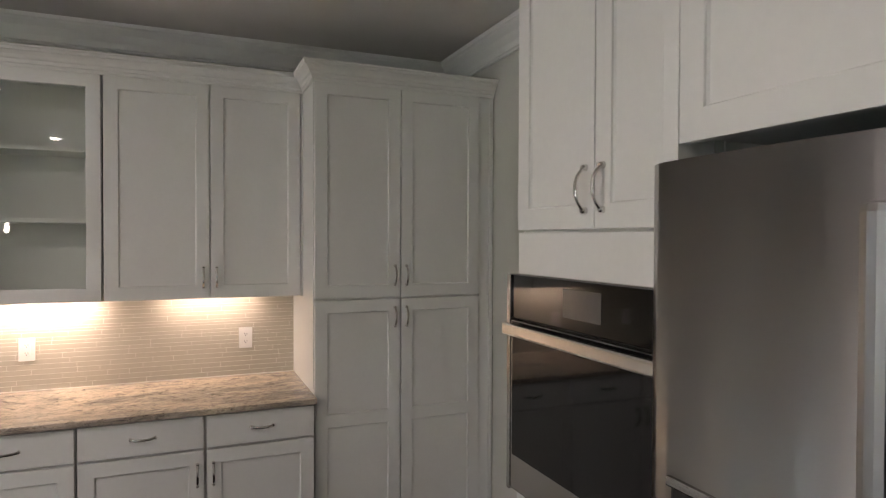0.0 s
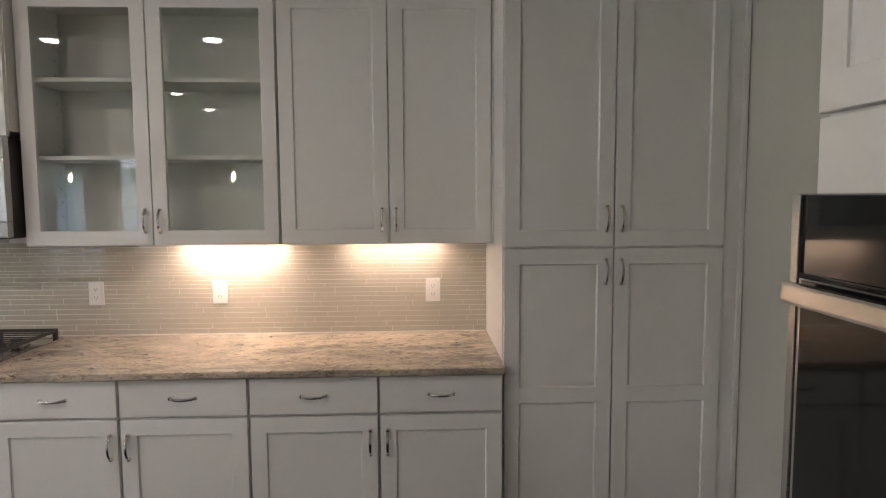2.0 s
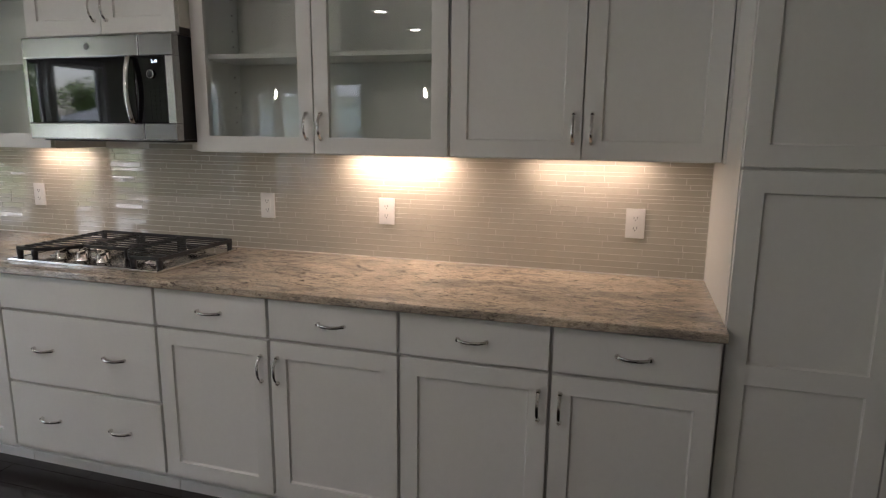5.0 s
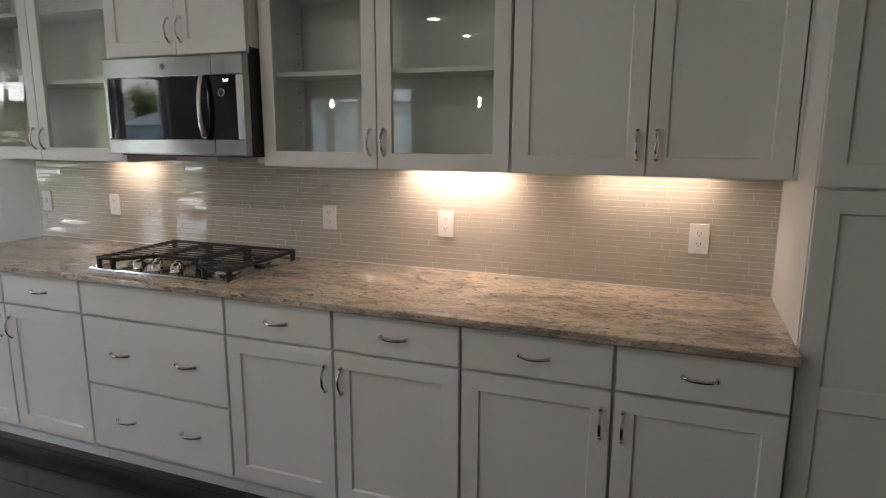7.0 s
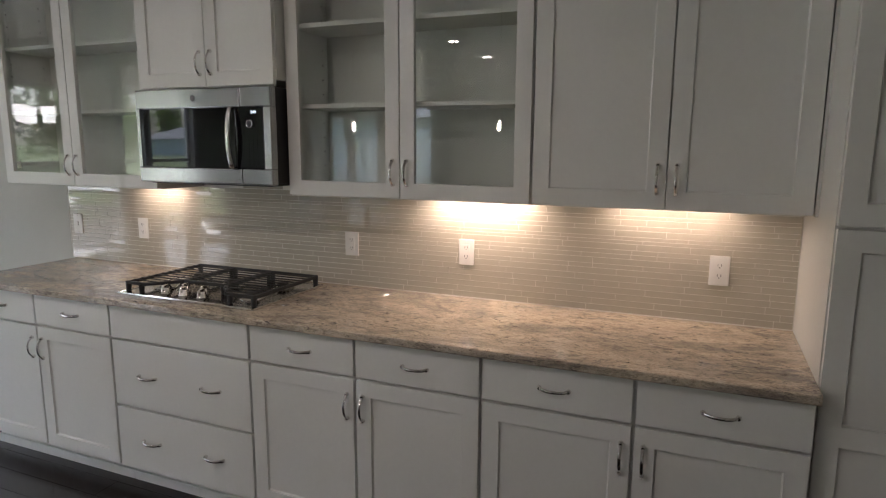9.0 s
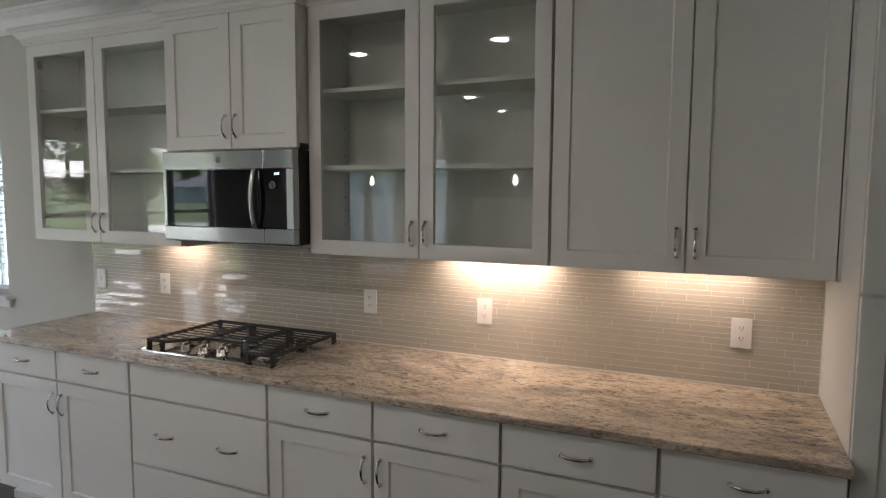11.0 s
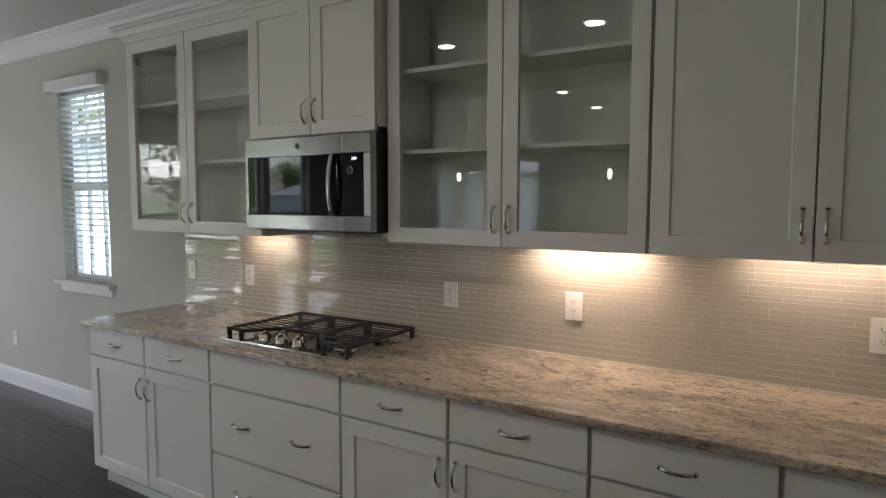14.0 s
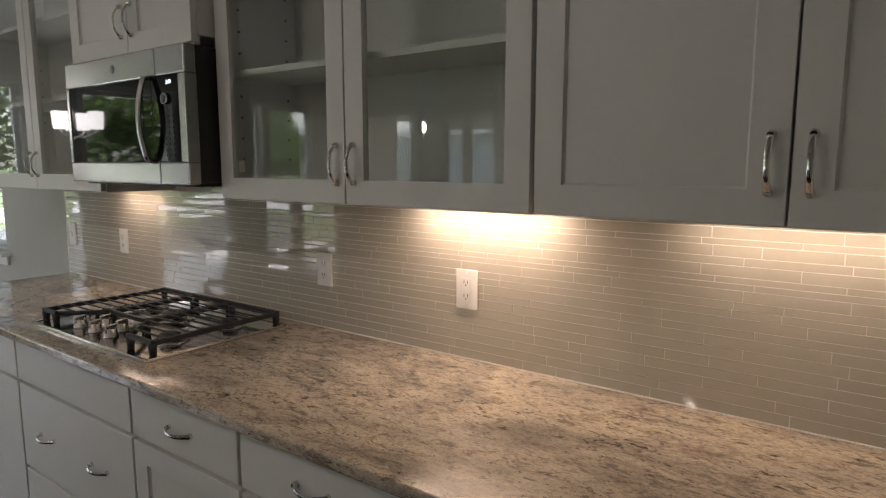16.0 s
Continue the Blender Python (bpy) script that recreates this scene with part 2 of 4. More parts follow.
def tube(points, radius, sides=8, flat=1.0, side=Vector((1, 0, 0)), cap=True):
    """A rod along points; flat squeezes it across side."""
    bm = bmesh.new()
    rings = []
    n = len(points)
    for i, p in enumerate(points):
        p = Vector(p)
        d = (Vector(points[min(i + 1, n - 1)]) - Vector(points[max(i - 1, 0)])).normalized()
        u = side - d * side.dot(d)
        u = u.normalized() if u.length > 1e-4 else d.orthogonal().normalized()
        w = d.cross(u)
        r = radius[i] if isinstance(radius, (list, tuple)) else radius
        rings.append([bm.verts.new(p + u * math.cos(a) * r + w * math.sin(a) * r * flat) for a in (math.tau * k / sides for k in range(sides))])
    for a, b in zip(rings, rings[1:]):
        for k in range(sides):
            f = bm.faces.new((a[k], a[(k + 1) % sides], b[(k + 1) % sides], b[k]))
            f.smooth = True
    if cap:
        bm.faces.new(list(reversed(rings[0])))
        bm.faces.new(rings[-1])
    bmesh.ops.recalc_face_normals(bm, faces=bm.faces)
    return bm


def lathe(profile, sides=24, at=(0, 0, 0)):
    """A turned body from (radius, height) pairs."""
    bm = bmesh.new()
    rings = [[bm.verts.new((at[0] + r * math.cos(a), at[1] + r * math.sin(a), at[2] + z)) for a in (math.tau * k / sides for k in range(sides))] for r, z in profile]
    for a, b in zip(rings, rings[1:]):
        for k in range(sides):
            f = bm.faces.new((a[k], a[(k + 1) % sides], b[(k + 1) % sides], b[k]))
            f.smooth = True
    if profile[0][0] > 1e-3:
        bm.faces.new(list(reversed(rings[0])))
    if profile[-1][0] > 1e-3:
        bm.faces.new(rings[-1])
    bmesh.ops.recalc_face_normals(bm, faces=bm.faces)
    return bm


def sweep(path, profile, closed=False):
    """A moulding: profile of (out, height) run along a plan path, out to its right, with mitred corners."""
    bm = bmesh.new()
    n = len(path)
    rings = []
    for i in range(n):
        p = Vector(path[i])
        dirs = []
        if closed or i > 0:
            dirs.append((p - Vector(path[i - 1])).normalized())
        if closed or i < n - 1:
            dirs.append((Vector(path[(i + 1) % n]) - p).normalized())
        norms = [Vector((d.y, -d.x)) for d in dirs]
        m = sum(norms, Vector((0, 0)))
        m = m / m.dot(norms[0]) if m.length > 1e-5 else norms[0]
        rings.append([bm.verts.new((p.x + m.x * o, p.y + m.y * o, z)) for o, z in profile])
    pairs = list(zip(rings, rings[1:])) + ([(rings[-1], rings[0])] if closed else [])
    k = len(profile)
    for a, b in pairs:
        for j in range(k):
            bm.faces.new((a[j], a[(j + 1) % k], b[(j + 1) % k], b[j]))
    if not closed:
        bm.faces.new(list(reversed(rings[0])))
        bm.faces.new(rings[-1])
    bmesh.ops.recalc_face_normals(bm, faces=bm.faces)
    return bm


def mesh_from(bm, name, mat):
    me = bpy.data.meshes.new(name)
    bm.to_mesh(me)
    bm.free()
    me.materials.append(mat)
    return me


def part(name, bm, mat, parent=None, label=""):
    ob = new(name, bm if isinstance(bm, bpy.types.Mesh) else mesh_from(bm, name, mat))
    if parent is not None:
        ob.parent = parent
    if label:
        tagged(ob, label)
    return ob


def thing(name, label, category, at=(0, 0, 0), turn=0, group=""):
    ob = new(name)
    ob.matrix_world = pose(*at, 0, 0, turn)
    ob.empty_display_size = 0.1
    return tagged(ob, label, category, group)


def structure(name, bm, mat, label=""):
    ob = part(name, bm, mat)
    return tagged(ob, label or name.replace("_", " "), "structure", kind="structure")


# ---- the shell ----


def wall_with_holes(name, axis, plane, thick, a0, a1, holes, label):
    """A wall along x ("x") or y ("y") from a0 to a1, with openings (a, b, low, high) cut right through."""
    bm = bmesh.new()
    lo, hi = min(plane, plane + thick), max(plane, plane + thick)

    def block(p, q, low, high):
        if axis == "x":
            box(p, q, lo, hi, low, high, 0, bm)
        else:
            box(lo, hi, p, q, low, high, 0, bm)

    at = a0
    for p, q, low, high in sorted(holes):
        block(at, p, 0, CEIL)
        if low > 0:
            block(p, q, 0, low)
        block(p, q, high, CEIL)
        at = q
    block(at, a1, 0, CEIL)
    return structure(name, bm, WALL, label)


KW = (-4.665, -4.045, 0.955, 2.36)
wall_with_holes("wall_north", "x", BACK, 0.14, LEFT - 0.14, RIGHT + 0.14, [KW], "greige painted wall behind the cabinets")
wall_with_holes("wall_west", "y", LEFT, -0.14, REAR, BACK, [(a, b, low, 2.3) for a, b, low in LEFT_WINDOWS], "greige painted wall with tall windows")
wall_with_holes("wall_south", "x", REAR, -0.14, LEFT - 0.14, RIGHT + 0.14, [(-6.5, -5.35, 0.0, 2.2), (-4.85, -4.3, 0.5, 2.3)], "greige painted wall with a glazed door")
wall_with_holes("wall_east", "y", RIGHT, 0.14, REAR, BACK, [], "greige painted side wall")
structure("ceiling", box(LEFT - 0.14, RIGHT + 0.14, REAR - 0.14, BACK + 0.14, CEIL, CEIL + 0.1), CEILING, "flat painted ceiling")
structure("floor", box(LEFT - 0.14, RIGHT + 0.14, REAR - 0.14, BACK + 0.14, -0.1, -0.012), WOOD, "dark espresso wood plank floor")

CROWN = [(0, CEIL - 0.125), (0.012, CEIL - 0.125), (0.016, CEIL - 0.115), (0.022, CEIL - 0.112), (0.034, CEIL - 0.085), (0.058, CEIL - 0.05), (0.088, CEIL - 0.03),
         (0.095, CEIL - 0.022), (0.104, CEIL - 0.018), (0.112, CEIL - 0.002), (0, CEIL - 0.002)]
E4 = 0.003
structure("ceiling_crown_moulding", sweep([(LEFT + E4, REAR + E4), (LEFT + E4, BACK - E4), (RIGHT - E4, BACK - E4), (RIGHT - E4, REAR + E4)], CROWN, True), TRIM, "white painted crown moulding under the ceiling")
BASEB = [(0, 0.0), (0.016, 0.0), (0.016, 0.095), (0.012, 0.115), (0.013, 0.122), (0.005, 0.14), (0, 0.14)]
structure("baseboard", sweep([(LEFT + E4, REAR + E4), (LEFT + E4, BACK - E4), (-3.14, BACK - E4)], BASEB), TRIM, "white painted baseboard")
structure("baseboard_south", sweep([(RIGHT - E4, REAR + E4), (-5.25, REAR + E4)], BASEB), TRIM, "white painted baseboard")

# ---- windows and the glazed door ----


def window(name, axis, plane, out, a, b, low, high, cross, label):
    """A window in its opening: frame, sash rail, mullions, pane and sill."""
    holder = tagged(new(name), label, "window", kind="structure")
    inner, outer = plane + out * 0.07, plane + out * 0.12

    def bar(n, p, q, lo, hi, d0=inner, d1=outer, mat=TRIM):
        y0, y1 = min(d0, d1), max(d0, d1)
        return part(n, box(p, q, y0, y1, lo, hi, 0.003) if axis == "x" else box(y0, y1, p, q, lo, hi, 0.003), mat, holder)

    f = 0.045
    bar("window_frame", a, a + f, low, high)
    bar("window_frame", b - f, b, low, high)
    bar("window_frame", a + f, b - f, low, low + f)
    bar("window_frame", a + f, b - f, high - f, high)
    mid = max((low + high) / 2, 1.35)
    bar("sash_rail", a + f, b - f, mid - 0.025, mid + 0.025)
    for c in cross:
        bar("muntin", c - 0.01, c + 0.01, low + f, high - f, inner + out * 0.012, outer - out * 0.012)
    pane = bar("pane", a + f, b - f, low + f, high - f, plane + out * 0.094, plane + out * 0.097, GLASS)
    pane.visible_shadow = False
    return holder, bar


for i, (a, b, low) in enumerate(LEFT_WINDOWS):
    holder, bar = window("window_%d" % (i + 2), "y", LEFT, -1, a, b, low, 2.3, [], "tall white framed window onto the lawn")
    bar("window_sill", a - 0.04, b + 0.04, low - 0.025, low, LEFT + 0.045, LEFT - 0.065)
    bar("window_casing", a - 0.055, a, low, 2.37, LEFT + 0.018, LEFT + 0.002)
    bar("window_casing", b, b + 0.055, low, 2.37, LEFT + 0.018, LEFT + 0.002)
    bar("window_casing", a, b, 2.3, 2.37, LEFT + 0.018, LEFT + 0.002)

holder, bar = window("window_1", "x", BACK, 1, KW[0], KW[1], KW[2], KW[3], [-4.255, -4.455], "white double hung window with painted sill")
bar("window_sill", KW[0] - 0.06, KW[1] + 0.07, KW[2] - 0.028, KW[2], BACK - 0.06, BACK + 0.068)
bar("apron", KW[0] - 0.03, KW[1] + 0.04, KW[2] - 0.085, KW[2] - 0.03, BACK - 0.02, BACK - 0.003)

holder, bar = window("window_7", "x", REAR, -1, -4.85, -4.3, 0.5, 2.3, [], "white framed window in the rear wall")
bar("window_sill", -4.91, -4.24, 0.475, 0.5, REAR + 0.045, REAR - 0.065)

blind = thing("window_blind", "white slatted window blind hanging in the kitchen window", "blind", (-4.355, BACK, KW[2]))
w = (KW[1] - KW[0]) / 2 - 0.008
part("valance", box(-w - 0.05, w + 0.05, -0.075, -0.004, KW[3] - KW[2] - 0.03, KW[3] - KW[2] + 0.05, 0.006), TRIM, blind)
slat_mesh = mesh_from(box(-w, w, -0.025, 0.025, -0.0014, 0.0014), "slat", BLIND)
for k in range(32):
    z = 0.03 + k * 0.0425
    if z < KW[3] - KW[2] - 0.03:
        part("slat", slat_mesh, BLIND, blind).matrix_local = pose(0, 0.03, z, -14, 0, 0)
part("bottom_rail", box(-w, w, 0.008, 0.052, 0.003, 0.02, 0.004), BLIND, blind)
for x in (-0.2, 0.2):
    part("cord", box(x - 0.001, x + 0.001, 0.003, 0.006, 0.02, KW[3] - KW[2] - 0.03), BLIND, blind)

door = tagged(new("door_1"), "pair of white glazed exterior doors in the rear wall", "door", kind="structure")
for n, args in (("stile", (-6.49, -6.42, 0.01, 2.19)), ("stile", (-6.1, -6.0, 0.01, 2.19)), ("stile", (-5.99, -5.91, 0.01, 2.19)), ("stile", (-5.43, -5.36, 0.01, 2.19)),
                ("rail", (-6.42, -6.1, 0.01, 0.2)), ("rail", (-6.42, -6.1, 2.1, 2.19)), ("rail", (-5.91, -5.43, 0.01, 0.2)), ("rail", (-5.91, -5.43, 2.1, 2.19))):
    part(n, box(args[0], args[1], REAR - 0.09, REAR - 0.045, args[2], args[3], 0.004), TRIM, door)
for x0, x1 in ((-6.42, -6.1), (-5.91, -5.43)):
    part("pane", box(x0, x1, REAR - 0.07, REAR - 0.066, 0.2, 2.1), GLASS, door).visible_shadow = False
for x0, x1, z0, z1 in ((-6.59, -6.5, 0, 2.29), (-5.35, -5.26, 0, 2.29), (-6.5, -5.35, 2.2, 2.29)):
    part("casing", box(x0, x1, REAR + 0.003, REAR + 0.022, z0, z1, 0.004), TRIM, door)
part("door_handle", tube([(-6.05, REAR - 0.045, 1.0), (-6.05, REAR + 0.01, 1.0), (-6.15, REAR + 0.015, 1.0)], 0.009), CHROME, door)

# ---- cabinet parts ----


def pull_mesh():
    """An arched bow pull, 0.11 long, standing off the face towards -y, upright."""
    pts, rad = [], []
    for i in range(17):
        u = -1 + i / 8
        pts.append((0, -0.004 - 0.025 * (1 - abs(u) ** 2.6), u * 0.05))
        rad.append(0.0058 + 0.0012 * abs(u) ** 3)
    bm = tube(pts, rad, 8, 0.55)
    for s in (-1, 1):
        join(bm, tube([(0, 0.0, s * 0.0485), (0, -0.006, s * 0.0485), (0, -0.012, s * 0.047)], [0.0085, 0.0075, 0.0055], 10))
    return mesh_from(bm, "pull", CHROME)


PULL = pull_mesh()
STILE = 0.062


def pull(parent, x, y, z, across=False):
    ob = part("handle", PULL, CHROME, parent)
    ob.matrix_local = pose(x, y, z, 0, 90 if across else 0, 0)
    return ob


def leaf(parent, x0, x1, z0, z1, y, handle=None, glass=False, mids=(), s=STILE):
    """A shaker door whose face lies at y: frame, recessed panel or pane, and pull."""
    th = 0.02
    edges = [z0 + s] + [v for m in mids for v in (m - s * 0.52, m + s * 0.52)] + [z1 - s]
    xs, zs = [x0, x0 + s, x1 - s, x1], [z0, *edges, z1]
    bm = bmesh.new()
    v = [[bm.verts.new((xx, y, zz)) for zz in zs] for xx in xs]
    for i in range(3):
        for k in range(len(zs) - 1):
            if not (i == 1 and k % 2 == 1):
                bm.faces.new((v[i][k], v[i + 1][k], v[i + 1][k + 1], v[i][k + 1]))
    moved = bmesh.ops.extrude_face_region(bm, geom=list(bm.faces))
    for g in moved["geom"]:
        if isinstance(g, bmesh.types.BMVert):
            g.co.y += th
    bmesh.ops.recalc_face_normals(bm, faces=bm.faces)
    bmesh.ops.bevel(bm, geom=[e for e in bm.edges if all(abs(q.co.y - y) < 1e-5 for q in e.verts) and e.calc_face_angle(0) > 1], offset=0.0018, segments=2, profile=0.6, affect="EDGES")
    d = part("door", bm, PAINT, parent)
    for lo, hi in zip(edges[::2], edges[1::2]):
        if glass:
            part("pane", box(x0 + s - 0.004, x1 - s + 0.004, y + 0.011, y + 0.014, lo - 0.004, hi + 0.004), GLASS, d, "clear glass pane").visible_shadow = False
        else:
            pb = box(x0 + s - 0.0005, x1 - s + 0.0005, y + 0.0052, y + 0.017, lo - 0.0005, hi + 0.0005)
            front = [f for f in pb.faces if f.normal.y < -0.9]
            bmesh.ops.inset_region(pb, faces=front, thickness=0.006, depth=-0.0045)
            part("panel", pb, PAINT, d)
    if handle:
        pull(d, handle[0], y, handle[1])
    return d


def drawer_front(parent, x0, x1, z0, z1, y, pulls=()):
    d = part("drawer_front", box(x0, x1, y, y + 0.02, z0, z1, 0.0025), PAINT, parent)
    for x in pulls:
        pull(d, x, y, (z0 + z1) / 2, True)
    return d


BF, UF, MF, PF = 2.855, 3.197, 3.125, 2.905
BACKW = BACK - 0.014
GAP = 0.006


def base_cabinet(x0, x1, mid, kind, label):
    c = thing("base_cabinet", label, "cabinet", ((x0 + x1) / 2, BF, 0), group="base cabinets along the wall")
    o = (x0 + x1) / 2
    a, b, m = x0 - o, x1 - o, mid - o
    deep = BACK - 0.004 - BF
    # Front gaps get the pre-shaded grey; the exposed left carcass stays plain paint.
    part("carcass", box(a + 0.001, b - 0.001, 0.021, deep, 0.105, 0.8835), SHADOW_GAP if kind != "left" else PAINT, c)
    part("toe_kick", box(a + 0.001, b - 0.001, 0.085, deep, 0.0, 0.104), PAINT, c)
    part("toe_moulding", box(a + 0.001, b - 0.001, 0.068, 0.084, 0.0, 0.045, 0.004), TRIM, c)
    zt, zj, zb = 0.876, 0.726, 0.112
    if kind == "drawers":
        drawer_front(c, a + GAP, b - GAP, zj + GAP, zt, 0)
        for z0, z1 in ((0.408 + GAP, zj - GAP), (zb, 0.408 - GAP)):
            drawer_front(c, a + GAP, b - GAP, z0, z1, 0, (a + (b - a) * 0.27, a + (b - a) * 0.73))
    else:
        for p, q, h in ((a, m, m - 0.034), (m, b, m + 0.034)):
            drawer_front(c, p + GAP, q - GAP, zj + GAP, zt, 0, ((p + q) / 2,))
            leaf(c, p + GAP, q - GAP, zb, zj - GAP, 0, (h, zj - 0.114))
    return c


base_cabinet(-3.125, -2.122, -2.622, "left", "white base cabinet with two drawers and doors near the window")
base_cabinet(-2.122, -1.341, -1.73, "drawers", "white painted drawer base cabinet under the gas cooktop")
base_cabinet(-1.341, -0.353, -0.852, "doors", "white base cabinet with two drawers and doors beside the cooktop")
base_cabinet(-0.353, 0.648, 0.155, "doors", "white base cabinet with two drawers and doors beside the pantry")


def wall_cabinet(name, x0, x1, z0, z1, face, glass, label, hz=0.108, shelves=(), mid=0.0):
    o = (x0 + x1) / 2
    c = thing(name, label, "cabinet", (o, face, z0), group="wall cabinets")
    a, b, h, deep = x0 - o, x1 - o, z1 - z0, BACK - 0.003 - face
    if glass:
        t = 0.018
        for n, g in (("side_panel", (a + 0.001, a + t, 0.021, deep, 0, h)), ("side_panel", (b - t, b - 0.001, 0.021, deep, 0, h)), ("bottom_panel", (a + t, b - t, 0.021, deep - 0.008, 0.024, 0.024 + t)),
                     ("top_panel", (a + t, b - t, 0.021, deep - 0.008, h - t, h)), ("back_panel", (a + t, b - t, deep - 0.008, deep, 0, h))):
            part(n, box(*g), INSIDE if n != "side_panel" else PAINT, c)
        part("face_stile", box(mid - 0.02, mid + 0.02, 0.0215, 0.04, t, h - t), PAINT, c)
        for z in shelves:
            part("shelf", box(a + t + 0.001, b - t - 0.001, 0.05, deep - 0.01, z - z0 - 0.019, z - z0, 0.002), INSIDE, c)
        pins = bmesh.new()
        for sx in (a + t, b - t - 0.003):
            for yy in (0.075, deep - 0.05):
                for k in range(14):
                    box(sx, sx + 0.003, yy - 0.003, yy + 0.003, 0.12 + k * 0.065, 0.126 + k * 0.065, 0, pins)
        tagged(part("shelf_pin_holes", pins, DARK_SLOT, c), kind="stuff")
        for zz in (0.1, h - 0.1):
            for sx in (a + t, b - t - 0.012):
                part("hinge", box(sx, sx + 0.012, 0.024, 0.07, zz - 0.02, zz + 0.02, 0.003), CHROME, c)
    else:
        part("carcass", box(a + 0.001, b - 0.001, 0.021, deep, 0.024, h), PAINT, c)
    # Unseen strip added behind the doors to stop lamp light leaking through.
    part("light_rail", box(a + 0.02, b - 0.02, 0.0215, 0.039, 0.0, 0.0235), PAINT, c)
    for p, q, hx in ((a, mid, mid - 0.031), (mid, b, mid + 0.031)):
        g = 0.004
        leaf(c, p + g if p == a else p + 0.0025, q - 0.0025 if q == mid else q - g, 0.004, h - 0.006, 0, (hx, hz), glass)
    return c


TOP = 2.447
SHELVES = (2.098, 1.764)
wall_cabinet("glass_cabinet", -3.255, -2.14, 1.372, TOP, UF, True, "white wall cabinet with glass doors, empty shelves, near the window", shelves=SHELVES, mid=-0.018)
wall_cabinet("wall_cabinet", -2.137, -1.374, 1.836, TOP, MF, False, "short white wall cabinet with two shaker doors above the microwave", 0.105, mid=0.018)
wall_cabinet("glass_cabinet", -1.371, -0.287, 1.372, TOP, UF, True, "white wall cabinet with glass doors, empty shelves, beside the microwave", shelves=SHELVES)
wall_cabinet("wall_cabinet", -0.284, 0.64, 1.372, TOP, UF, False, "tall white wall cabinet with two solid shaker doors beside the pantry", mid=0.012)

solid = [o for o in bpy.data.objects if o.get("label", "").startswith("tall white wall cabinet")][0]
part("filler_strip", box(0.4625, 0.4735, 0.006, BACK - 0.003 - UF, 0.0, TOP - 1.372), PAINT, solid)

pantry = thing("pantry_cabinet", "tall white pantry cabinet with four shaker doors in the corner", "cabinet", (1.0965, PF, 0))
a, b = 0.652 - 1.0965, 1.545 - 1.0965
deep = BACK - 0.003 - PF
part("carcass", box(a, b, 0.021, deep, 0.1, TOP + 0.004), PAINT, pantry)
part("toe_kick", box(a, b, 0.085, deep, 0, 0.099), PAINT, pantry)
for p, q, hx in ((a, 0, -0.031), (0, b, 0.031)):
    e0, e1 = (0.004, 0.0025) if q == 0 else (0.0025, 0.004)
    leaf(pantry, p + e0, q - e1, 1.379, TOP - 0.004, 0, (hx, 1.379 + 0.11))
    leaf(pantry, p + e0, q - e1, 0.112, 1.369, 0, (hx, 1.369 - 0.092), mids=(0.772,))
part("filler_strip", box(b + 0.001, RIGHT - 1.0965 - 0.004, 0.012, 0.05, 0.0, TOP, 0.002), PAINT, pantry)
part("scribe_moulding", box(b + 0.058, RIGHT - 1.0965 - 0.005, 0.0, 0.011, 0.0, TOP, 0.003), PAINT, pantry)

# crown along the cabinet tops
PROFILE = [(-0.012, TOP - 0.008), (0.006, TOP - 0.008), (0.008, TOP + 0.006), (0.014, TOP + 0.01), (0.016, TOP + 0.024), (0.025, TOP + 0.03), (0.031, TOP + 0.043), (0.043, TOP + 0.055),
           (0.053, TOP + 0.059), (0.055, TOP + 0.07), (0.06, TOP + 0.073), (0.06, TOP + 0.081), (-0.012, TOP + 0.081)]
structure("cabinet_crown_moulding", sweep([(-3.257, BACK - 0.005), (-3.257, UF - 0.002), (-2.14, UF - 0.002), (-2.14, MF - 0.002), (-1.371, MF - 0.002), (-1.371, UF - 0.002),
                                           (0.65, UF - 0.002), (0.65, PF - 0.002), (RIGHT - 0.005, PF - 0.002)], PROFILE), PAINT, "white stepped crown moulding along the cabinet tops")

# ---- counter ----
counter = thing("worktop", "polished cream granite worktop with brown and grey streaks", "worktop", (0, 0, 0.8735))
for x0, x1 in ((-3.16, -0.8805), (-0.8797, 0.6515)):
    bm = box(x0, x1, 2.828, BACK - 0.004, 0.0105, 0.0405)
    bmesh.ops.bevel(bm, geom=[e for e in bm.edges if all(v.co.y < 2.9 for v in e.verts) and abs(e.verts[0].co.z - e.verts[1].co.z) < 0.01 or all(v.co.x < -3.1 for v in e.verts)], offset=0.006, segments=3, profile=0.5, affect="EDGES")
    part("slab", bm, GRANITE, counter)

# ---- microwave ----
MW0, MW1, MWZ, MWH = -2.134, -1.377, 1.418, 0.414
mw = thing("microwave", "stainless steel over the range microwave with a black glass door", "microwave", ((MW0 + MW1) / 2, 3.095, MWZ))
hw = (MW1 - MW0) / 2
part("body", box(-hw + 0.004, hw - 0.004, 0.03, BACK - 0.02 - 3.095, 0.004, MWH - 0.002, 0.004), BLACK, mw)
split = hw * 2 * 0.79 - hw
part("top_band", box(-hw, split - 0.0015, 0, 0.04, MWH - 0.085, MWH, 0.005), STEEL_H, mw)
part("top_band", box(split + 0.0015, hw, 0, 0.04, MWH - 0.085, MWH, 0.005), STEEL_H, mw)
part("bottom_band", box(-hw, split - 0.0015, 0, 0.04, 0, 0.068, 0.005), STEEL_H, mw)
part("bottom_band", box(split + 0.0015, hw, 0, 0.04, 0, 0.068, 0.005), STEEL_H, mw)
part("side_band", box(-hw, -hw + 0.02, 0.0, 0.04, 0.068, MWH - 0.085, 0.002), STEEL, mw)
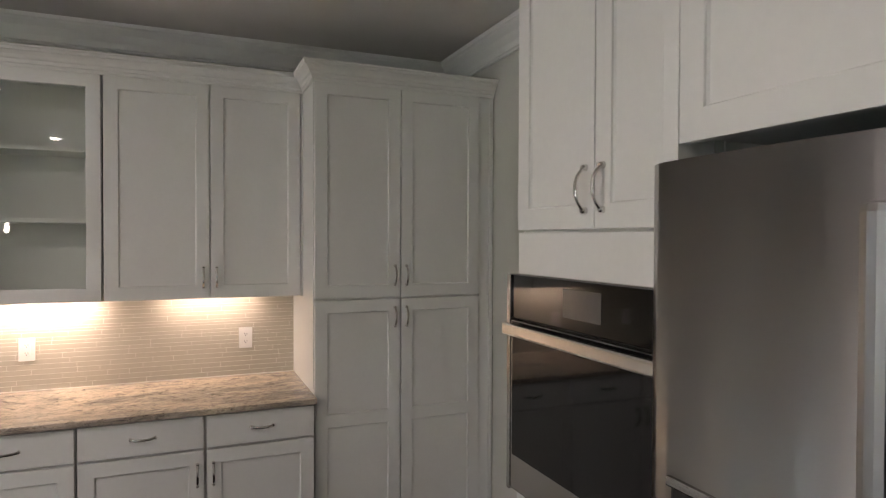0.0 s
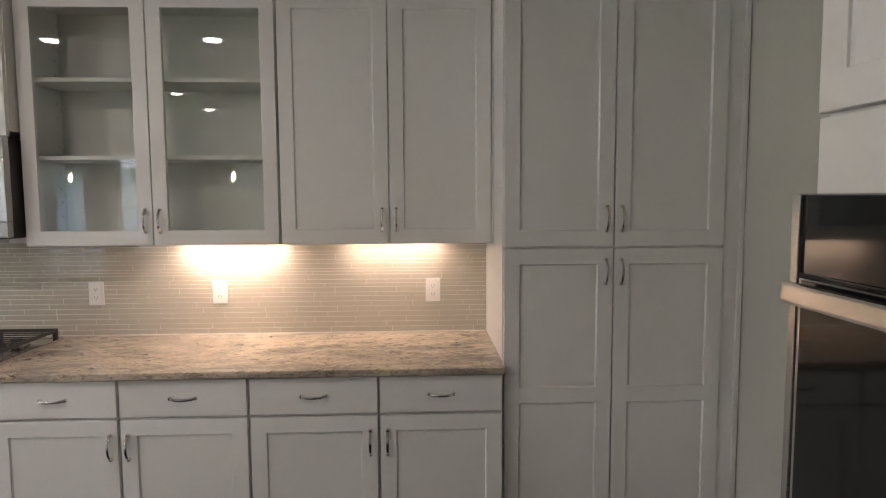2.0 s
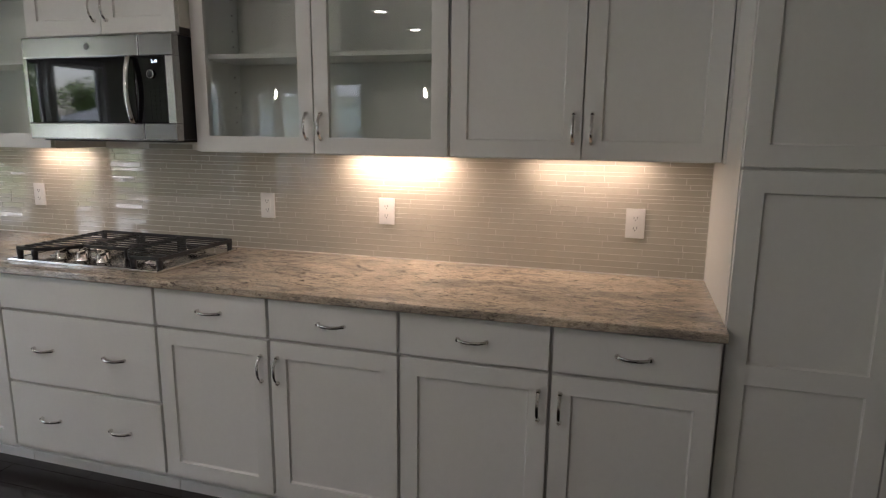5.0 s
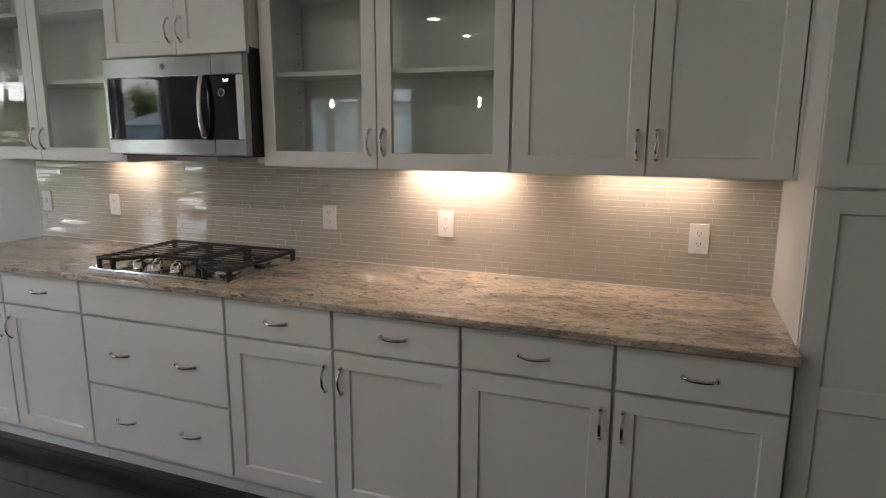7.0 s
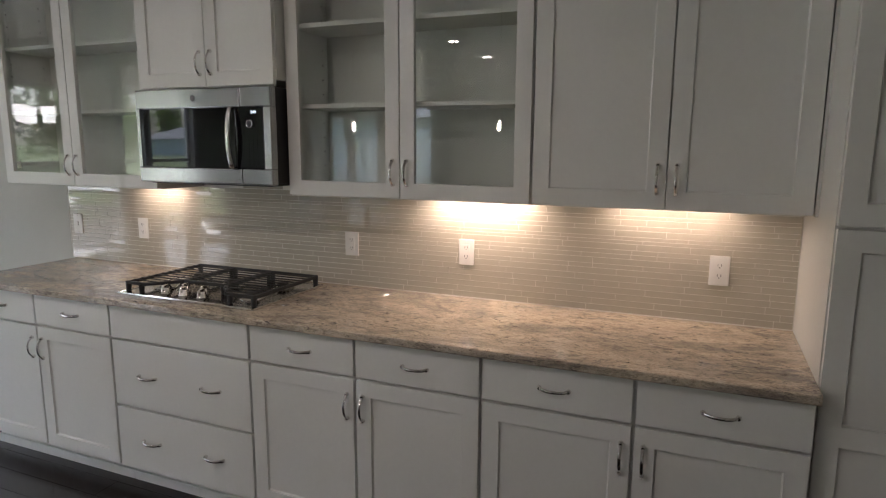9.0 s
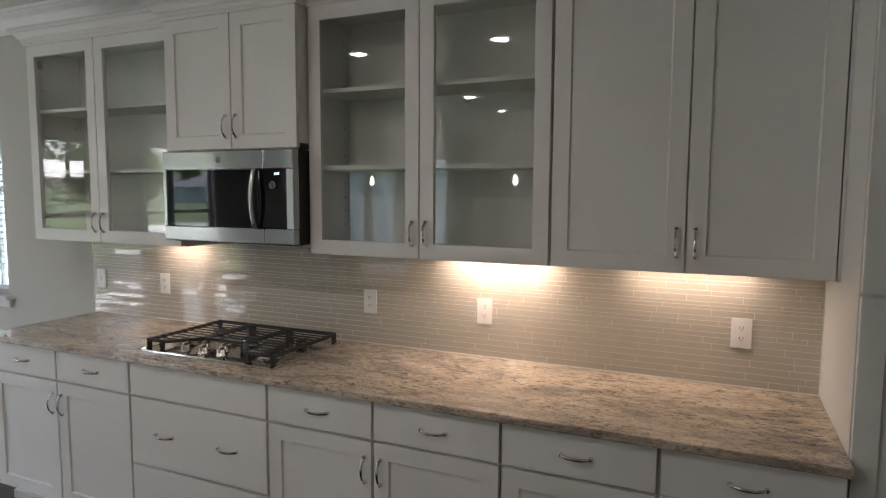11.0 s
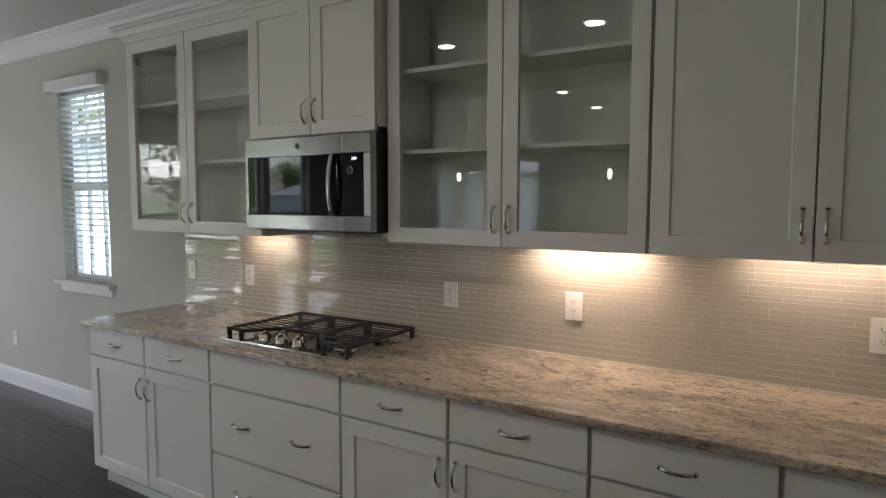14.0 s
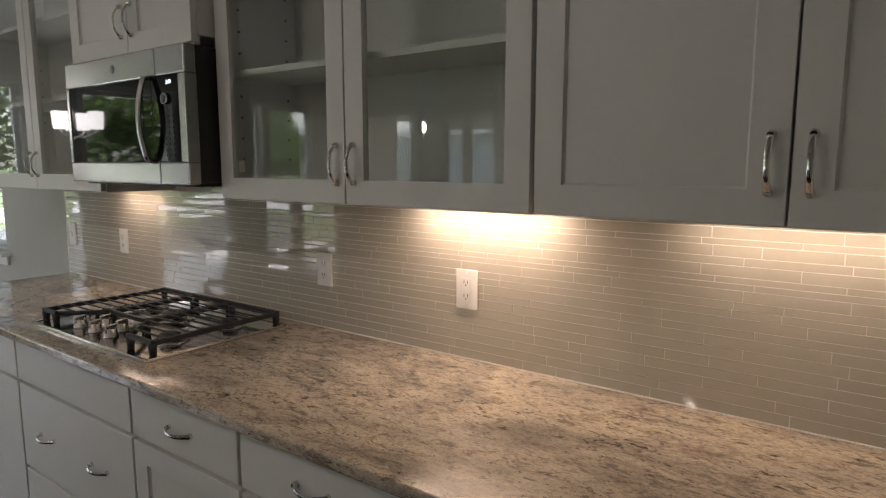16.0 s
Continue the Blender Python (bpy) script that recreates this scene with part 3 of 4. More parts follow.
part("side_band", box(hw - 0.036, hw, 0.0, 0.04, 0.068, MWH - 0.085, 0.002), STEEL, mw)
win = part("door_glass", box(-hw + 0.02, split - 0.03, 0.003, 0.04, 0.068, MWH - 0.085, 0.002), BLACK_GLASS, mw, "black glass door")
part("window_border", box(-hw + 0.065, split - 0.085, 0.0015, 0.0028, 0.1, MWH - 0.115), BLACK_GLASS, win)
panel = part("control_panel", box(split - 0.028, hw - 0.037, 0.002, 0.04, 0.07, MWH - 0.087, 0.002), BLACK_GLASS, mw, "black glass control panel")
px = split + 0.052
part("dial", lathe([(0.017, 0), (0.017, 0.008), (0.015, 0.01), (0.0135, 0.008), (0.013, 0.004), (0.0, 0.004)], 24), CHROME, panel).matrix_local = pose(px, 0.002, MWH - 0.155, 90, 0, 0)
part("dial_face", lathe([(0.0128, 0.0042), (0.0125, 0.0085), (0, 0.0088)], 24), BLACK, panel).matrix_local = pose(px, 0.002, MWH - 0.155, 90, 0, 0)
keys_mat = material("faint_key_print", (0.013, 0.013, 0.0135), 0.06, 0, 80, 0.1)
for r in range(8):
    for k in range(3):
        part("key", box(px - 0.024 + k * 0.022, px - 0.01 + k * 0.022, 0.0008, 0.0018, 0.085 + r * 0.017, 0.092 + r * 0.017), keys_mat, panel)
text = bpy.data.curves.new("clock", "FONT")
text.body, text.size, text.align_x, text.extrude = "2:49", 0.017, "CENTER", 0.0002
text.materials.append(DIGIT)
clock = new("clock_digits", text)
clock.parent = panel
clock.matrix_local = pose(px + 0.018, 0.0012, MWH - 0.112, 90, 0, 0)
part("handle", tube([(split - 0.04, 0.004, 0.07)] + [(split - 0.04, -0.012 - 0.026 * (1 - ((k - 6) / 6.5) ** 2), 0.072 + k * (MWH - 0.161) / 12) for k in range(13)] + [(split - 0.04, 0.004, MWH - 0.087)], 0.012, 12, 0.6), STEEL, mw, "curved steel bar handle")
part("logo_badge", lathe([(0.0135, 0), (0.0135, 0.002), (0, 0.002)], 24), material("badge_grey", (0.2, 0.2, 0.2), 0.35, 0.6, 60, 0.05), mw).matrix_local = pose(-0.035, 0.0005, MWH - 0.043, 90, 0, 0)
part("vent_grille", box(-hw + 0.03, hw - 0.03, 0.04, 0.36, -0.008, 0.004), BLACK, mw)

# ---- cooktop ----
CK = (-2.125, -1.362, 2.915, 3.425)
cook = thing("gas_cooktop", "stainless steel gas cooktop with black cast iron grates", "cooktop", ((CK[0] + CK[1]) / 2, (CK[2] + CK[3]) / 2, 0.914))
cw, cd = (CK[1] - CK[0]) / 2, (CK[3] - CK[2]) / 2
bm = box(-cw, cw, -cd, cd, 0.0, 0.008, 0.003)
part("tray", bm, COOKTOP, cook)
rim = bmesh.new()
for q in ((-cw, cw, -cd, -cd + 0.01), (-cw, cw, cd - 0.01, cd), (-cw, -cw + 0.01, -cd, cd), (cw - 0.01, cw, -cd, cd)):
    box(*q, 0.006, 0.0115, 0.002, rim)
part("rim", rim, CHROME, cook)
part("burner_well", box(-cw + 0.014, cw - 0.014, -cd + 0.014, cd - 0.014, 0.0075, 0.009), COOKTOP, cook)
burners = [(-0.25, 0.12, 0.036), (-0.25, -0.1, 0.03), (0.0, 0.07, 0.048), (0.25, 0.12, 0.03), (0.25, -0.1, 0.036)]
for x, y, r in burners:
    bn = part("burner", lathe([(r + 0.022, 0.009), (r + 0.02, 0.014), (r + 0.004, 0.017), (r, 0.026), (r - 0.004, 0.028), (0, 0.028)], 28, (x, y, 0)), KNOB, cook)
    part("burner_cap", lathe([(r * 0.86, 0.0282), (r * 0.9, 0.034), (r * 0.75, 0.037), (0, 0.037)], 28, (x, y, 0)), IRON, bn)


def grate(x0, x1, y0, y1, bars, slant=0):
    """A cast grate; slant +1 or -1 cuts the front corner on the knobs' side (+x or -x)."""
    bm = bmesh.new()
    z0, z1 = 0.041, 0.056
    t = 0.0056
    run, rise = 0.125, 0.125

    def ends(y):
        short = run * max(0.0, 1 - (y - y0) / rise) if slant else 0.0
        return x0 + (short if slant < 0 else 0), x1 - (short if slant > 0 else 0)

    for x, side in ((x0 + t, -1), (x1 - t, 1)):
        box(x - t, x + t, y0 + (rise if slant == side else 0), y1, z0, z1, 0.002, bm)
    for k in range(bars):
        y = y0 + t + (y1 - y0 - 2 * t) * k / (bars - 1)
        xa, xb = ends(y)
        inner = 0 < k < bars - 1
        box(xa, xb, y - t * (0.5 if inner else 0.85), y + t * (0.5 if inner else 0.85), z0 + (0.011 if inner else 0.002), z1 + 0.002, 0.002, bm)
    feet = [(x0 + 0.009, y1 - 0.009), (x1 - 0.009, y1 - 0.009)]
    xa, xb = ends(y0)
    feet += [(xa + 0.009, y0 + 0.009), (xb - 0.009, y0 + 0.009)]
    if slant:
        xs = x1 - t if slant > 0 else x0 + t
        xe = xb - t if slant > 0 else xa + t
        join(bm, tube([(xs, y0 + rise + t, 0.047), (xe, y0 + t, 0.047)], 0.0085, 8))
        feet.append((xs - slant * 0.004, y0 + rise + 0.004))
    for x, y in feet:
        join(bm, tube([(x, y, z0 + 0.006), (x, y, 0.03), (x, y, 0.009)], [0.013, 0.0125, 0.0105], 8))
    return bm


part("grate", grate(-cw + 0.016, -0.142, -cd + 0.03, cd - 0.015, 12, 1), IRON, cook)
part("grate", grate(-0.138, 0.092, -cd + 0.155, cd - 0.015, 9), IRON, cook)
part("grate", grate(0.096, cw - 0.016, -cd + 0.03, cd - 0.015, 12, -1), IRON, cook)
knob_mesh = mesh_from(join(lathe([(0.024, 0.009), (0.024, 0.013), (0.0205, 0.015), (0.0195, 0.036), (0.0175, 0.039), (0, 0.039)], 24), box(-0.0055, 0.0055, -0.021, 0.021, 0.024, 0.049, 0.002)), "knob", KNOB)
for x, y in ((-0.165, -0.185), (-0.105, -0.128), (-0.06, -0.185), (0.005, -0.128), (0.045, -0.185)):
    part("knob", knob_mesh, KNOB, cook).matrix_local = pose(x, y, 0, 0, 0, 15)

# ---- oven tower and refrigerator: they face -x ----
OX, OY = 0.905, 1.365
tower = thing("oven_cabinet", "tall white cabinet housing the built-in wall oven", "cabinet", (OX, OY, 0), -90)
tw, td = 0.688, RIGHT - 0.004 - OX
part("carcass", box(0, tw, 0.021, td, 0, TOP + 0.004), PAINT, tower)
for p, q, hx in ((0.004, 0.342, 0.342 - 0.03), (0.346, tw - 0.004, 0.346 + 0.03)):
    leaf(tower, p, q, 1.699, TOP - 0.004, 0, (hx, 1.699 + 0.09), s=0.055)
part("filler_panel", box(0.003, tw - 0.003, 0.004, 0.0205, 1.582, 1.692, 0.001), PAINT, tower)
drawer_front(tower, 0.004, tw - 0.004, 0.12, 0.988, 0, (tw / 2,))
structure("oven_cabinet_crown", sweep([(RIGHT - 0.005, OY + 0.002), (OX - 0.002, OY + 0.002), (OX - 0.002, 0.68)], [(-o, z) for o, z in PROFILE]), PAINT, "white crown moulding over the oven cabinet")

oven = thing("wall_oven", "built-in stainless steel wall oven with a black glass door", "oven", (OX, OY, 0.996), -90)
z1 = 0.586
part("trim", box(0.008, tw - 0.008, -0.002, 0.02, 0.0, z1, 0.002), STEEL, oven)
part("side_trim", box(-0.008, 0.010, -0.026, 0.0, 0.0, z1, 0.002), STEEL, oven)
cp = part("control_panel", box(0.0105, tw - 0.01, -0.02, -0.0025, z1 - 0.118, z1 - 0.002, 0.002), OVEN_GLASS, oven, "black glass control panel")
part("screen", box(0.255, 0.40, -0.0212, -0.0202, z1 - 0.09, z1 - 0.022), material("dim_display", (0.05, 0.05, 0.052), 0.2, 0, 60, 0.1), cp)
dr = part("oven_door", box(0.0105, tw - 0.01, -0.024, -0.0025, 0.006, z1 - 0.124, 0.003), STEEL_H, oven)
part("door_glass", box(0.022, tw - 0.03, -0.0262, -0.0242, 0.1, z1 - 0.127, 0.0008), OVEN_GLASS, dr, "black oven glass")
part("handle", box(0.024, tw - 0.008, -0.06, -0.045, z1 - 0.159, z1 - 0.127, 0.005), KNOB, dr, "wide flat steel bar handle")
for x in (0.05, tw - 0.07):
    part("handle_post", box(x, x + 0.018, -0.048, -0.0242, z1 - 0.152, z1 - 0.134, 0.003), STEEL, dr)

FX, FY = 0.752, 0.676
surround = thing("fridge_cabinet", "white cabinet and side panel boxing in the refrigerator", "cabinet", (FX + 0.068, FY, 0), -90)
fw, fd = 0.86, RIGHT - 0.004 - FX - 0.068
part("filler_stile", box(-0.039, -0.002, 0.0, 0.08, 0, TOP, 0.002), PAINT, surround)
part("carcass", box(0.0, fw, 0.02, fd, 1.845, TOP), PAINT, surround)
for p, q in ((0.0, fw / 2 - 0.002), (fw / 2 + 0.002, fw - 0.004)):
    leaf(surround, p, q, 1.834, TOP - 0.004, 0.0, s=0.052)
part("side_panel", box(fw, fw + 0.03, 0.0, fd, 0, TOP, 0.002), PAINT, surround)
fridge = thing("refrigerator", "stainless steel french door refrigerator with bar handles", "refrigerator", (FX, FY, 0), -90)
FH = 1.795
part("body", box(0.022, 0.83, 0.07, fd - 0.01, 0.02, FH - 0.02, 0.004), material("dark_grey_fridge_side", (0.05, 0.05, 0.052), 0.4, 0.3, 60, 0.1), fridge)


def curved_door(x0, x1, z0, z1, bulge=0.012):
    bm = bmesh.new()
    n = 14
    rows = []
    for i in range(n + 1):
        u = i / n
        e = min(u, 1 - u) * (x1 - x0)
        r = 0.014
        back = r - math.sqrt(max(r * r - max(r - e, 0) ** 2, 0)) if e < r else 0
        y = back - bulge * (1 - (2 * u - 1) ** 2)
        rows.append([bm.verts.new((x0 + u * (x1 - x0), yy, z)) for yy, z in ((0.065, z0), (y, z0), (y, z1), (0.065, z1))])
    for a, b in zip(rows, rows[1:]):
        for k in range(4):
            f = bm.faces.new((a[k], a[(k + 1) % 4], b[(k + 1) % 4], b[k]))
            f.smooth = k == 1
    bm.faces.new(rows[0])
    bm.faces.new(list(reversed(rows[-1])))
    flat = bm.loops.layers.uv.new("grain")
    for f in bm.faces:
        for c in f.loops:
            c[flat].uv = (c.vert.co.x + 0.37 * c.vert.co.y, c.vert.co.z + 0.5 * c.vert.co.y)
    bmesh.ops.recalc_face_normals(bm, faces=bm.faces)
    return bm


for x0, x1, hx in ((0.004, 0.424, 0.404), (0.428, 0.85, 0.448)):
    d = part("door", curved_door(x0, x1, 0.74, FH), FRIDGE, fridge)
    hb = part("handle", box(hx - 0.016, hx + 0.016, -0.07, -0.045, 0.86, 1.715, 0.011), FRIDGE, d, "vertical steel bar handle")
    for z in (0.885, 1.665):
        part("handle_post", box(hx - 0.012, hx + 0.012, -0.05, -0.004, z, z + 0.025, 0.004), STEEL, hb)
    if x0 < 0.1:
        disp = part("dispenser", box(0.075, 0.26, -0.014, 0.0, 0.94, 1.31, 0.006), BLACK, d, "dark water dispenser panel")
        part("dispenser_bezel", box(0.067, 0.268, -0.0165, -0.008, 1.302, 1.318, 0.003), STEEL_H, disp)
d = part("freezer_drawer", curved_door(0.004, 0.85, 0.06, 0.73), FRIDGE, fridge)
part("handle", tube([(0.08, -0.005, 0.66), (0.09, -0.055, 0.66), (0.76, -0.055, 0.66), (0.77, -0.005, 0.66)], 0.015, 12), STEEL_H, d)
part("foot_grille", box(0.02, 0.83, 0.08, 0.1, 0.0, 0.055), BLACK, fridge)

# ---- under-cabinet lights ----
WARM = (1.0, 0.74, 0.54)
for x, power, length in ((-2.4, 0.12, 0.3), (-0.575, 0.42, 0.44), (0.2, 0.16, 0.44)):
    u = thing("under_cabinet_light", "slim white lit lamp fixed under the wall cabinet", "lamp", (x, 3.425, 1.395), group="under-cabinet lights")
    part("housing", box(-length / 2 - 0.02, length / 2 + 0.02, -0.03, 0.03, -0.016, -0.0005, 0.003), PLASTIC, u)
    part("lens", box(-length / 2, length / 2, -0.02, 0.02, -0.019, -0.0165), LED, u)
    area("under_cabinet_lamp", (x, 3.425, 1.395 - 0.022), (x, 3.41, 0.9), length, 0.03, power, WARM)

# ---- outlets and switch ----


def outlet(x, kind, label, z=1.122, y=BACK - 0.0098):
    o = thing("wall_outlet" if kind != "switch" else "light_switch", label, "outlet" if kind != "switch" else "switch", (x, y, z), group="wall plates")
    part("plate", box(-0.036, 0.036, -0.007, 0.0, -0.058, 0.058, 0.003), PLASTIC, o)
    if kind == "switch":
        part("rocker", box(-0.006, 0.006, -0.012, -0.0072, -0.012, 0.012, 0.002), PLASTIC, o)
    else:
        f = part("socket_block", box(-0.0165, 0.0165, -0.0095, -0.0072, -0.034, 0.034, 0.001), PLASTIC, o)
        if kind == "block":
            part("test_button", box(-0.006, 0.006, -0.0115, -0.0096, -0.0055, 0.0055, 0.001), PLASTIC, f)
        for s in (-1, 1):
            for sx in (-0.0062, 0.0062):
                part("slot", box(sx - 0.0011, sx + 0.0011, -0.0102, -0.0096, s * 0.02 - 0.002, s * 0.02 + 0.007), DARK_SLOT, f)
            part("ground_hole", box(-0.002, 0.002, -0.0102, -0.0096, s * 0.02 - 0.009, s * 0.02 - 0.005), DARK_SLOT, f)
    for s in (-1, 1):
        part("screw", lathe([(0.003, 0), (0.003, 0.001), (0, 0.001)], 10), PLASTIC, o).matrix_local = pose(0, -0.007, s * 0.048, 90, 0, 0)


outlet(-3.117, "switch", "white plastic light switch on the tiled wall near the window")
outlet(-2.593, "block", "white plastic safety outlet on the tiles behind the cooktop")
outlet(-1.237, "plain", "white plastic double outlet on the tiles beside the cooktop")
outlet(-0.648, "plain", "white plastic double outlet under the glass cabinet")
outlet(0.386, "block", "white plastic safety outlet on the tiles near the pantry")
outlet(-5.503, "plain", "white plastic double outlet low on the painted wall", 0.4, BACK - 0.001)

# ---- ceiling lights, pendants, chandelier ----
# The (-1.2, -1.3) light is unseen, added to brighten the pantry fronts.
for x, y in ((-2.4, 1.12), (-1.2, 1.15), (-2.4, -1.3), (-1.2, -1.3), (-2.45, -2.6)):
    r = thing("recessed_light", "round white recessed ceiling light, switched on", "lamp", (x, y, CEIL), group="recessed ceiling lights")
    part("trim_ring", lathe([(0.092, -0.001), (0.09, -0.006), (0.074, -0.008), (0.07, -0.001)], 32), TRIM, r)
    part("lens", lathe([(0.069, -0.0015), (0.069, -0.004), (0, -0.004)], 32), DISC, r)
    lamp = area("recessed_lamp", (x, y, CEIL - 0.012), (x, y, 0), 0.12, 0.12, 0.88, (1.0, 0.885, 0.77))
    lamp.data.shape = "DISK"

for x in (-2.53, -1.21):
    p = thing("pendant_light", "clear glass pendant lamp with a bare lit bulb", "lamp", (x, 0.7, 0), group="pendants over the island")
    part("canopy", lathe([(0.06, CEIL - 0.022), (0.06, CEIL - 0.002), (0, CEIL - 0.001)], 24), CHROME, p)
    part("cord", tube([(0, 0, CEIL - 0.02), (0, 0, 1.86)], 0.004, 6), BLACK, p)
    part("socket", lathe([(0.0, 1.86), (0.02, 1.86), (0.022, 1.79), (0.014, 1.785), (0, 1.785)], 16), CHROME, p)
    part("bulb", lathe([(0.0, 1.712), (0.011, 1.717), (0.016, 1.732), (0.013, 1.752), (0.01, 1.784), (0, 1.784)], 16), BULB, p)
    part("shade", lathe([(0.024, 1.84), (0.05, 1.80), (0.09, 1.70), (0.105, 1.60), (0.103, 1.60), (0.088, 1.70), (0.048, 1.798), (0.022, 1.838)], 28), GLASS, p, "clear glass bell shade").visible_shadow = False

ch = thing("chandelier", "nickel chandelier with white frosted cylinder shades", "lamp", (-5.35, 1.75, 0))
part("canopy", lathe([(0.065, CEIL - 0.025), (0.065, CEIL - 0.002), (0, CEIL - 0.001)], 24), CHROME, ch)
part("stem", tube([(0, 0, CEIL - 0.02), (0, 0, 1.72)], 0.009, 8), CHROME, ch)
part("hub", lathe([(0.0, 1.68), (0.03, 1.7), (0.03, 1.74), (0, 1.76)], 16), CHROME, ch)
for k in range(5):
    c, s = math.cos(math.tau * k / 5 + 0.4), math.sin(math.tau * k / 5 + 0.4)
    part("arm", tube([(0.02 * c, 0.02 * s, 1.72), (0.14 * c, 0.14 * s, 1.70), (0.24 * c, 0.24 * s, 1.74), (0.25 * c, 0.25 * s, 1.775)], 0.007, 8), CHROME, ch)
    part("shade", lathe([(0.052, 1.775), (0.06, 1.92), (0.057, 1.92), (0.05, 1.779), (0, 1.779)], 20, (0.25 * c, 0.25 * s, 0)), SHADE, ch, "white frosted glass shade")

# ---- island ----
isl = thing("kitchen_island", "white kitchen island with a granite top", "island", (-1.9, 0.62, 0))
part("body", box(-1.2, 1.3, -0.2, 0.54, 0.0, 0.883, 0.002), PAINT, isl)
part("worktop", box(-1.27, 1.35, -0.48, 0.58, 0.884, 0.914, 0.004), GRANITE, isl)
fau = thing("kitchen_faucet", "polished gooseneck kitchen faucet on the island", "faucet", (-1.95, 0.58, 0.9145))
part("base", lathe([(0.027, 0), (0.027, 0.012), (0.02, 0.02), (0.018, 0.12), (0, 0.12)], 18), CHROME, fau)
part("spout", tube([(0, 0, 0.11), (0, 0, 0.3)] + [(0.1 - 0.1 * math.cos(a), 0, 0.3 + 0.1 * math.sin(a)) for a in (math.pi * k / 8 for k in range(1, 9))] + [(0.2, 0, 0.2)], 0.011, 10, 1.0, Vector((0, 1, 0))), CHROME, fau)
part("lever", tube([(0, 0.02, 0.09), (0, 0.06, 0.11), (0, 0.1, 0.14)], 0.006, 8), CHROME, fau)

# ---- outdoors ----
structure("ground", box(-700, 700, -700, 700, -0.6, -0.35), GRASS, "green lawn reaching to the horizon")
structure("patio", box(-9.5, LEFT - 0.16, -6, 4, -0.349, -0.16), ROADM, "pale concrete patio slab outside the windows")
structure("driveway", box(-20, -9.51, -6.5, 20, -0.349, -0.325), ASPHALT, "dark asphalt driveway beyond the patio")
structure("road", box(-30, -23, -300, 300, -0.349, -0.335), ROADM, "pale concrete street beyond the lawn")


def house(x, y, w, d):
    h = thing("house", "single storey pale house with a grey hipped roof", "house", (x, y, -0.35), group="houses across the street")
    part("wall", box(-d / 2, d / 2, -w / 2, w / 2, 0, 2.8), SIDING, h)
    bm = bmesh.new()
    e, ridge = 0.5, max(w / 2 - d / 2, 0.3)
    lo = [bm.verts.new(v) for v in ((-d / 2 - e, -w / 2 - e, 2.75), (d / 2 + e, -w / 2 - e, 2.75), (d / 2 + e, w / 2 + e, 2.75), (-d / 2 - e, w / 2 + e, 2.75))]
    hi = [bm.verts.new((0, -ridge, 5.0)), bm.verts.new((0, ridge, 5.0))]
    for f in ((lo[0], lo[1], hi[0]), (lo[1], lo[2], hi[1], hi[0]), (lo[2], lo[3], hi[1]), (lo[3], lo[0], hi[0], hi[1]), tuple(reversed(lo))):
        bm.faces.new(f)
    part("roof", bm, ROOF, h)
    for k in range(4):
        y0 = -w / 2 + 1.2 + k * (w - 3.4) / 3
        wn_ = part("window", box(d / 2, d / 2 + 0.05, y0, y0 + 1.0, 0.9, 2.2), TRIM, h)
        part("pane", box(d / 2 + 0.051, d / 2 + 0.06, y0 + 0.07, y0 + 0.93, 0.97, 2.13), BLACK_GLASS, wn_)


house(-6, -17, 9, 16)
# Invented house north of the kitchen: pale wall added to whiten the blinds.
house(-5, 17, 22, 12)
house(-84, -84, 19, 10)
house(-92, -112, 17, 10)



def leaf_cloud(rng, n, r, h):
    """A crown of small leaf clumps: many tilted quads with gaps and an uneven outline."""
    verts, faces = [], []
    lobes = [(rng.uniform(-0.55, 0.55) * r, rng.uniform(-0.55, 0.55) * r, rng.uniform(0.1, 0.95) * h, rng.uniform(0.3, 0.55) * r) for _ in range(11)]
    for _ in range(n):
        lx, ly, lz, lr = rng.choice(lobes)
        v = Vector((rng.gauss(0, 1), rng.gauss(0, 1), rng.gauss(0, 0.8))).normalized() * lr * rng.uniform(0.6, 1.05)
        c = Vector((lx, ly, lz)) + v
        s = rng.uniform(0.12, 0.3)
        u = Vector((rng.uniform(-1, 1), rng.uniform(-1, 1), rng.uniform(-1, 1))).normalized()
        w_ = u.orthogonal().normalized()
        k = len(verts)
        verts += [c - u * s, c - w_ * s * 0.6, c + u * s, c + w_ * s * 0.6]
        faces.append((k, k + 1, k + 2, k + 3))
    me = bpy.data.meshes.new("crown")
    me.from_pydata([tuple(v) for v in verts], [], faces)
    me.materials.append(LEAF)
    return me


rng = random.Random(5)
crowns = [leaf_cloud(rng, 1500, 3.4, 6.0) for _ in range(3)]
trunk_mesh = mesh_from(tube([(0, 0, 0), (0.1, 0, 2.5), (0, 0.1, 5), (0.1, 0, 8)], [0.28, 0.22, 0.16, 0.06], 8), "trunk", BARK)
limb_mesh = mesh_from(tube([(0, 0, 4), (0.9, 0.3, 5.4), (1.7, 0.5, 6.4)], [0.12, 0.08, 0.03], 6), "limb", BARK)
spots = [(-46 - rng.uniform(0, 16), -37 + k * 3.0 + rng.uniform(-1, 1), rng.uniform(1.1, 1.8)) for k in range(27)]
spots += [(-120 - rng.uniform(0, 25), -210 + k * 6 + rng.uniform(-2, 2), rng.uniform(1.1, 1.7)) for k in range(22)]
spots += [(-62, -46, 1.0)]
